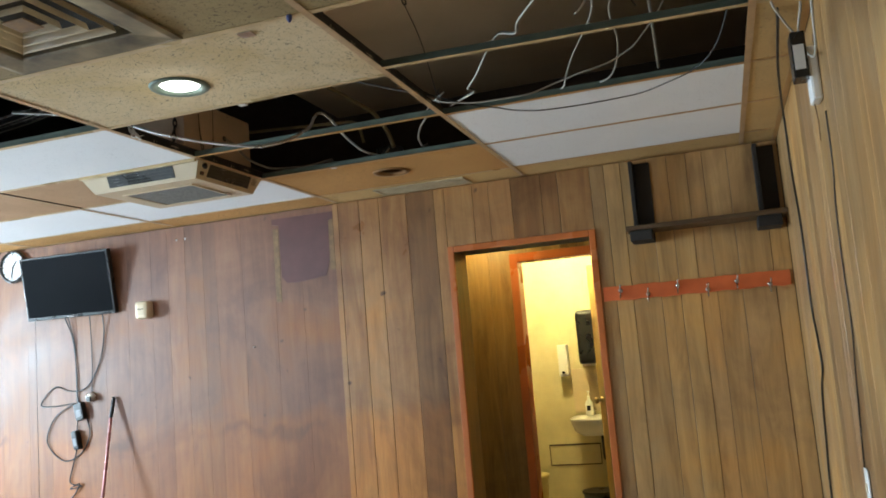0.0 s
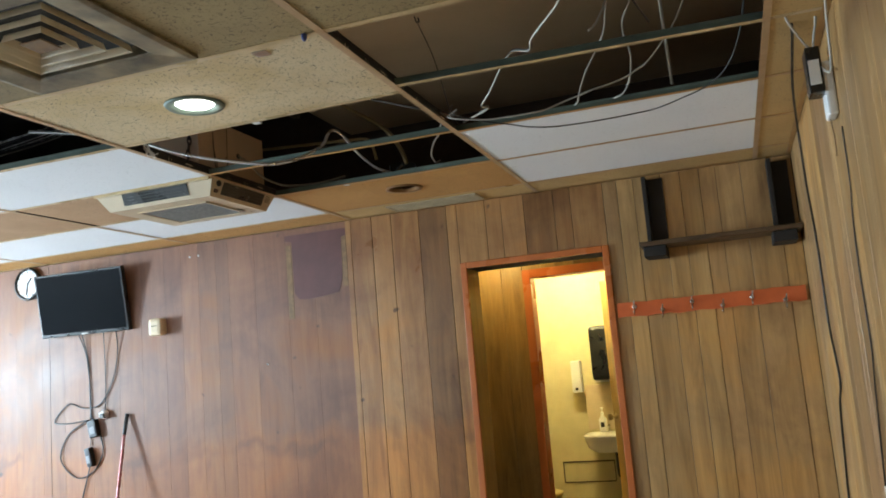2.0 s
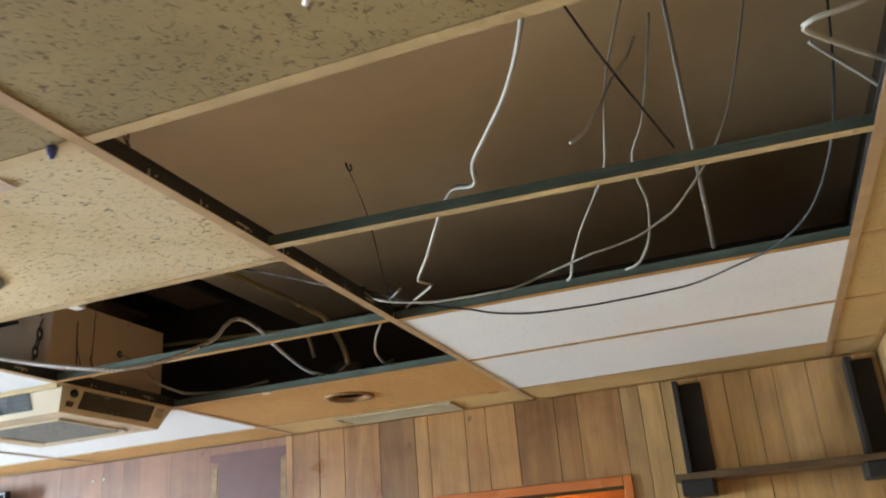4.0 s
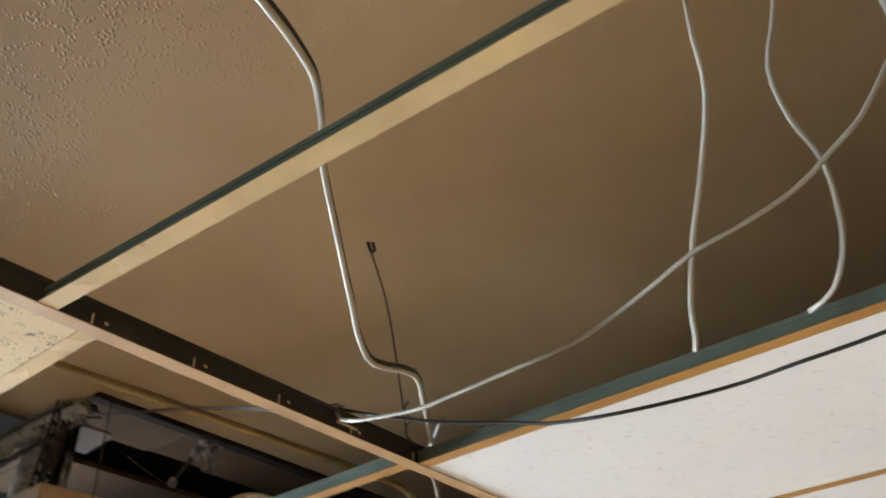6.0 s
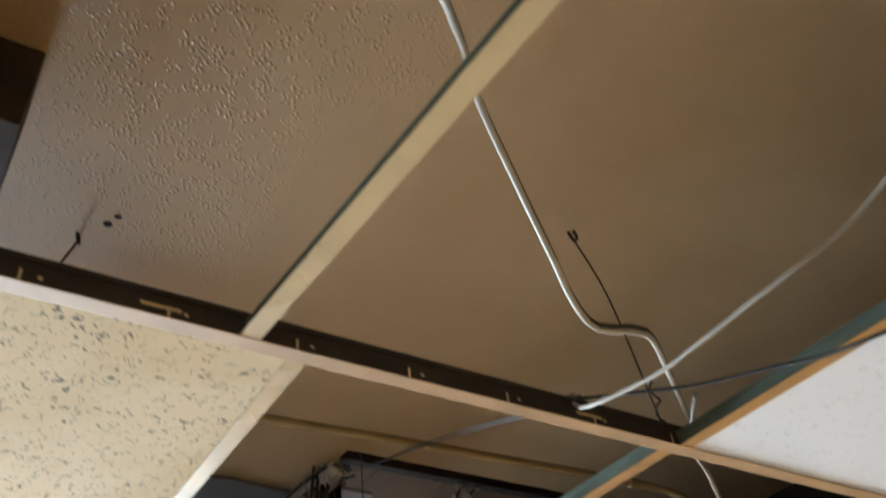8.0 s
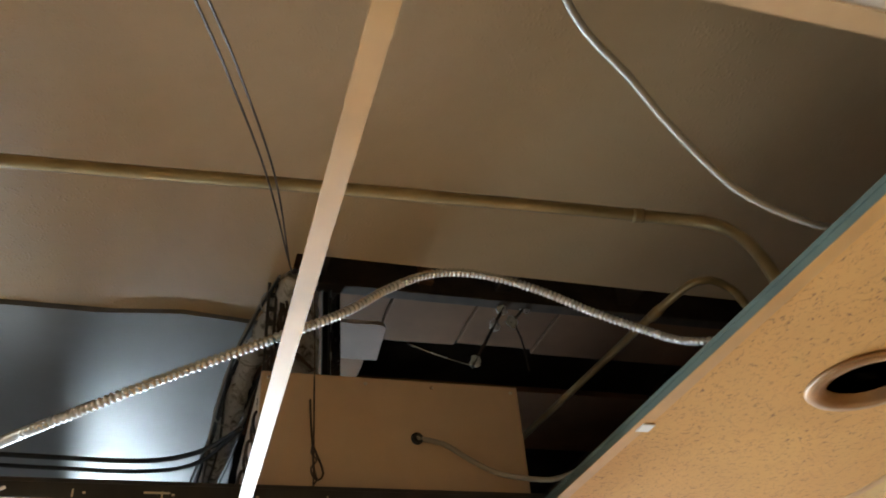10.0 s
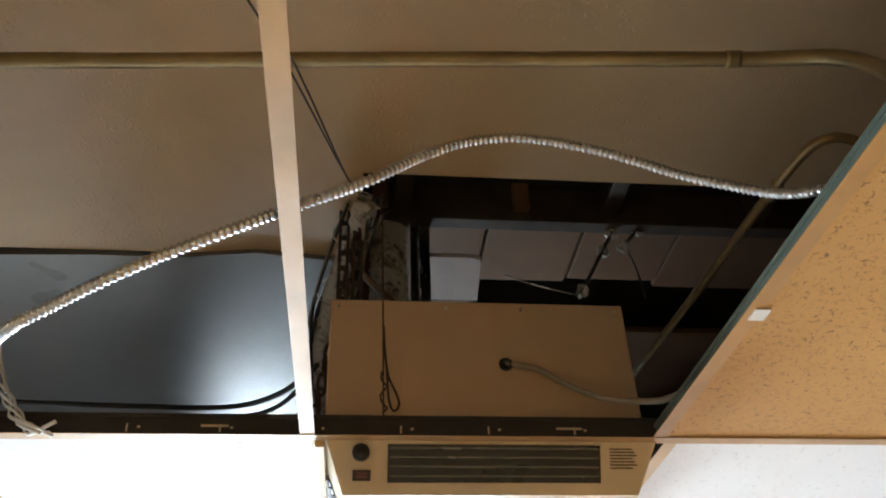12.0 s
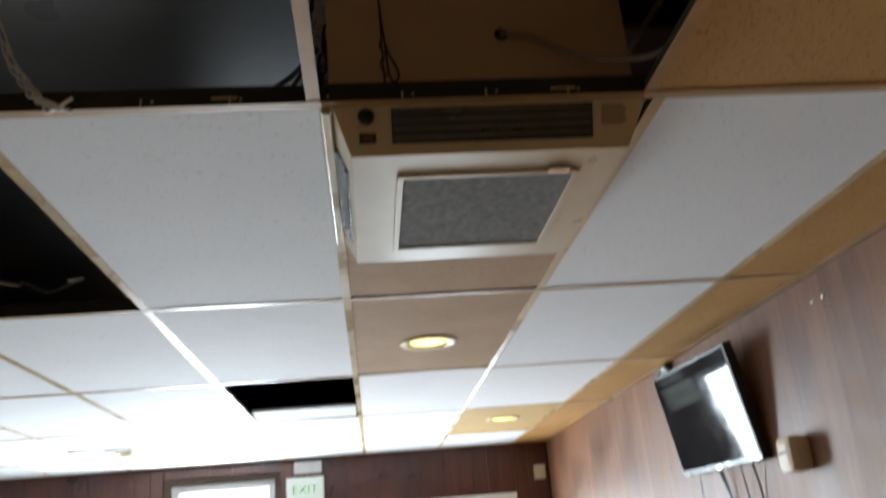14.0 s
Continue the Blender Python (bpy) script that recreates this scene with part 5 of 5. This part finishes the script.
strut((-1.59, 1.934, 3.185), (-1.6, 1.824, 2.99), 0.012, "dark steel brace with silver tape")
strut((-1.59, 2.027, 3.225), (-1.6, 1.955, 3.14), 0.01, "short dark brace with silver tape")
cable("tie_wire", [(-1.6, 1.97, 3.14), (-1.6, 1.985, 3.08), (-1.6, 1.993, 2.99)], 0.0022, "wire", "thin dark wire with a bright end", "wire")
cable("tie_wire", [(-1.6, 1.64, 3.05), (-1.6, 1.72, 3.02), (-1.6, 1.815, 2.995)], 0.002, "steel", "thin bright wire behind the casing", "wire")
# plain brown box standing for a duct corner below the slab
tagged(mesh_object("timber_block", box((-0.36, -0.12, 2.855), (-0.19, 0.256, SLAB), 0.004), "joist"), "dark brown duct corner box under the slab", "block")
for x, y, r in ((-0.54, 0.44, 0.009), (-0.512, 0.452, 0.007)):
    tagged(mesh_object("drill_hole", lathe((x, y, SLAB - 0.0008), [(r, 0.0), (r * 0.8, -0.0006), (0.0005, -0.0007)], 12), "void"), "dark drill hole in the plaster slab", "hole", "drill holes")
def perforated_strap(y):
    """Two rails with cross bars, like punched steel band."""
    st = tagged(empty("perforated_strap", (-1.37, y, 2.8)), "dark perforated steel hanging strap", "strap", "hanging straps")
    for dy in (0.0, 0.017):
        bm = box((-0.002, y + dy, 2.6), (0.002, y + dy + 0.007, 3.02))
        for v in bm.verts:
            v.co.x += -1.40 + 0.17 * (v.co.z - 2.6)
        part("rail", bm, "tee_dark", st)
    for j in range(12):
        z = 2.6 + 0.035 * j
        x = -1.40 + 0.17 * (z - 2.6)
        part("bar", box((x - 0.0018, y + 0.007, z), (x + 0.0018, y + 0.017, z + 0.012)), "tee_dark", st)


for y in (1.232, 1.262):
    perforated_strap(y)

cable("loose_cable", [(-2.2, 0.22, 2.50), (-2.4, 0.24, 2.54), (-2.617, 0.17, 2.62), (-2.764, 0.197, 2.63), (-2.643, 0.321, 2.62), (-2.4, 0.43, 2.55), (-2.2, 0.46, 2.48)], 0.005, "white_cable", "white cable looped in the open ceiling bay", "cable", WL)

# ---- the far end of the room ----
ex = tagged(empty("exit_sign", (WEST, 0.74, 2.2)), "pale green exit sign over the panelling", "exit sign")
part("housing", box((WEST, 0.585, 2.10), (WEST + 0.05, 0.885, 2.30), 0.008), "white", ex)
part("face", box((WEST + 0.05, 0.60, 2.115), (WEST + 0.053, 0.87, 2.285)), "exit_face", ex)
M["exit_green"] = plain("exit_green", (0.1, 0.32, 0.16), 0.5)


def lettering(text, size, m, mat, parent, name):
    cu = bpy.data.curves.new(name, "FONT")
    cu.body, cu.size, cu.align_x, cu.align_y, cu.extrude = text, size, "CENTER", "CENTER", 0.001
    tmp = new(name, cu)
    dg = bpy.context.evaluated_depsgraph_get()
    me = bpy.data.meshes.new_from_object(tmp.evaluated_get(dg))
    bpy.data.objects.remove(tmp)
    me.materials.clear()
    me.materials.append(M[mat])
    me.transform(Matrix.Translation(-parent.location) @ m)
    ob = new(name, me)
    ob.parent = parent
    return ob


lettering("EXIT", 0.10, pose(WEST + 0.055, 0.735, 2.2, 90, 0, 90), "exit_green", ex, "letters")
em = tagged(empty("emergency_light", (WEST, 0.76, 2.37)), "small white emergency light box above the sign", "emergency light")
part("housing", box((WEST, 0.65, 2.33), (WEST + 0.06, 0.87, 2.42), 0.01), "white", em)
al = tagged(empty("alarm_box", (WEST, 2.6, 2.2)), "small cream alarm box by the room corner", "alarm")
part("housing", box((WEST, 2.60, 2.15), (WEST + 0.05, 2.69, 2.26), 0.008), "cream_light", al)
for y0, y1, z0, z1 in ((GDOOR[0] - 0.06, GDOOR[0], 0, GDOOR[3] + 0.06), (GDOOR[1], GDOOR[1] + 0.06, 0, GDOOR[3] + 0.06), (GDOOR[0], GDOOR[1], GDOOR[3], GDOOR[3] + 0.06)):
    tagged(mesh_object("trim", box((WEST - 0.02, y0, z0), (WEST + 0.015, y1, z1), 0.004), "white"), "white door surround", "trim", kind="structure")
# a slipped tile and its gap
bm = box((-4.86, 0.63, 0), (-4.62, 1.2, 0.015))
bm.transform(Matrix.Translation((0, 0, H + 0.004)) @ Matrix.Translation((-4.86, 0, 0)) @ pose(0, 0, 0, 0, -5, 0) @ Matrix.Translation((4.86, 0, 0)))
tagged(mesh_object("slipped_tile", bm, "white_tile"), "white ceiling tile tipped out of its bay", "ceiling tile")
tagged(mesh_object("tape_scrap", box((-0.25, 0.03, H - 0.0015), (-0.205, 0.07, H + 0.001)), "steel"), "scrap of shiny tape on a tile", "scrap")
M["blue_plastic"] = plain("blue_plastic", (0.06, 0.08, 0.25), 0.4)
tagged(mesh_object("blue_connector", lathe((-0.05, -0.01, H), [(0.009, 0), (0.008, -0.012), (0.004, -0.02), (0.001, -0.021)], 10), "blue_plastic", smooth=True), "small blue connector cap under a runner", "connector")
tagged(mesh_object("paper_scrap", box((-0.63, 0.625, H + 0.002), (-0.60, 0.66, H + 0.012), 0.002), "white"), "white paper scrap at a tile edge", "scrap")
tagged(mesh_object("paper_scrap", box((-0.815, 1.800, H - 0.0025), (-0.788, 1.822, H - 0.0004)), "white"), "white paper scrap on an orange tile", "scrap")

# ---- boards of the walls, last ----
BOARDS = {}


def board_mesh(w, h, t, axis, mat):
    """A board with eased front edges; face towards -axis or +axis by the sign of t."""
    key = (round(w, 3), round(h, 3), t, axis, mat)
    if key not in BOARDS:
        bm = bmesh.new()
        e = 0.0004 if mat == "plank_red" else 0.0008
        prof = [(0, 0), (0, abs(t) - e), (e, abs(t)), (w - e, abs(t)), (w, abs(t) - e), (w, 0)]
        s = 1 if t > 0 else -1
        for z in (0, h):
            for u, d in prof:
                bm.verts.new((u, s * d, z) if axis == 1 else (s * d, u, z))
        bm.verts.ensure_lookup_table()
        for i in range(6):
            j = (i + 1) % 6
            bm.faces.new((bm.verts[i], bm.verts[j], bm.verts[6 + j], bm.verts[6 + i]))
        bm.faces.new([bm.verts[i] for i in range(6)])
        bm.faces.new([bm.verts[6 + i] for i in range(6)])
        bmesh.ops.recalc_face_normals(bm, faces=bm.faces[:])
        me = bpy.data.meshes.new("plank")
        bm.to_mesh(me)
        bm.free()
        me.materials.append(M[mat])
        BOARDS[key] = me
    return BOARDS[key]


def lay_board(parent, at, w, h, t, axis, mat):
    ob = new("plank", board_mesh(w, h, t, axis, mat))
    ob.parent = parent
    ob.location = at


rng = random.Random(7)
GAP = 0.0024


def board_run(parent, a, b, z0, z1, face, t, axis, mat, widths, joints=()):
    """Boards side by side from a to b along the wall; face: the coordinate of their back."""
    cuts = list(joints)
    if not cuts:
        u = a
        while u < b - 0.06:
            cuts.append(u)
            u += rng.choice(widths)
    cuts = [c for c in cuts if a - 1e-6 <= c < b - 0.02]
    if not cuts or cuts[0] > a + 1e-6:
        cuts.insert(0, a)
    for u0, u1 in zip(cuts, cuts[1:] + [b]):
        tt = t if mat == "plank_red" else t * rng.choice((1.0, 0.985, 0.97))
        at = (u0, face, z0) if axis == 1 else (face, u0, z0)
        lay_board(parent, at, u1 - u0 - (0.0002 if mat == "plank_red" else GAP), z1 - z0, tt, axis, mat)


TN = NORTH - 2.78
J1 = [-1.262, -1.224, -1.078, -0.944, -0.758, -0.576]
J2 = [0.465, 0.558, 0.711, 0.816, 0.92, 1.008, 1.137, 1.306]
board_run(wall_north, -1.262, DOOR_L - 0.036, 0, H - 0.004, 2.779, TN, 1, "plank", [0.15], J1)
board_run(wall_north, DOOR_L - 0.036, DOOR_R + 0.036, DOOR_TOP + 0.038, H - 0.004, 2.779, TN, 1, "plank", [0.1, 0.14, 0.18])
board_run(wall_north, DOOR_R + 0.036, EAST, 0, H - 0.004, 2.779, TN, 1, "plank_tan", [0.15], [DOOR_R + 0.036] + J2)
board_run(wall_north, WEST, -1.265, 0, H - 0.004, 2.779, NORTH_PANEL - 2.78, 1, "plank_red", [0.1, 0.14, 0.2, 0.24])
board_run(wall_east, SOUTH, NORTH - 0.003, 0, H - 0.004, EAST + 0.02, -0.02, 0, "plank_east", [0.09, 0.13, 0.17, 0.22])
for a, b, c, d in ((SOUTH, WIN[0] - 0.05, 0, H), (WIN[0] - 0.05, WIN[1] + 0.05, WIN[3] + 0.05, H), (WIN[0] - 0.05, WIN[1] + 0.05, 0, WIN[2] - 0.05),
                   (WIN[1] + 0.05, GDOOR[0] - 0.06, 0, H), (GDOOR[0] - 0.06, GDOOR[1] + 0.06, GDOOR[3] + 0.06, H), (GDOOR[1] + 0.06, NORTH, 0, H)):
    board_run(wall_west, a, b, c, d - 0.004 if d == H else d, WEST - 0.02, 0.02, 0, "plank_west", [0.12, 0.18, 0.24])
board_run(wall_hall, -1.7, IN_L - 0.056, 0, 2.4, IN_Y + 0.02, -0.02, 1, "plank_hall", [0.1, 0.13, 0.17])
board_run(wall_hall, IN_L - 0.055, IN_R + 0.055, IN_TOP + 0.061, 2.4, IN_Y + 0.02, -0.02, 1, "plank_hall", [0.1, 0.13, 0.17])
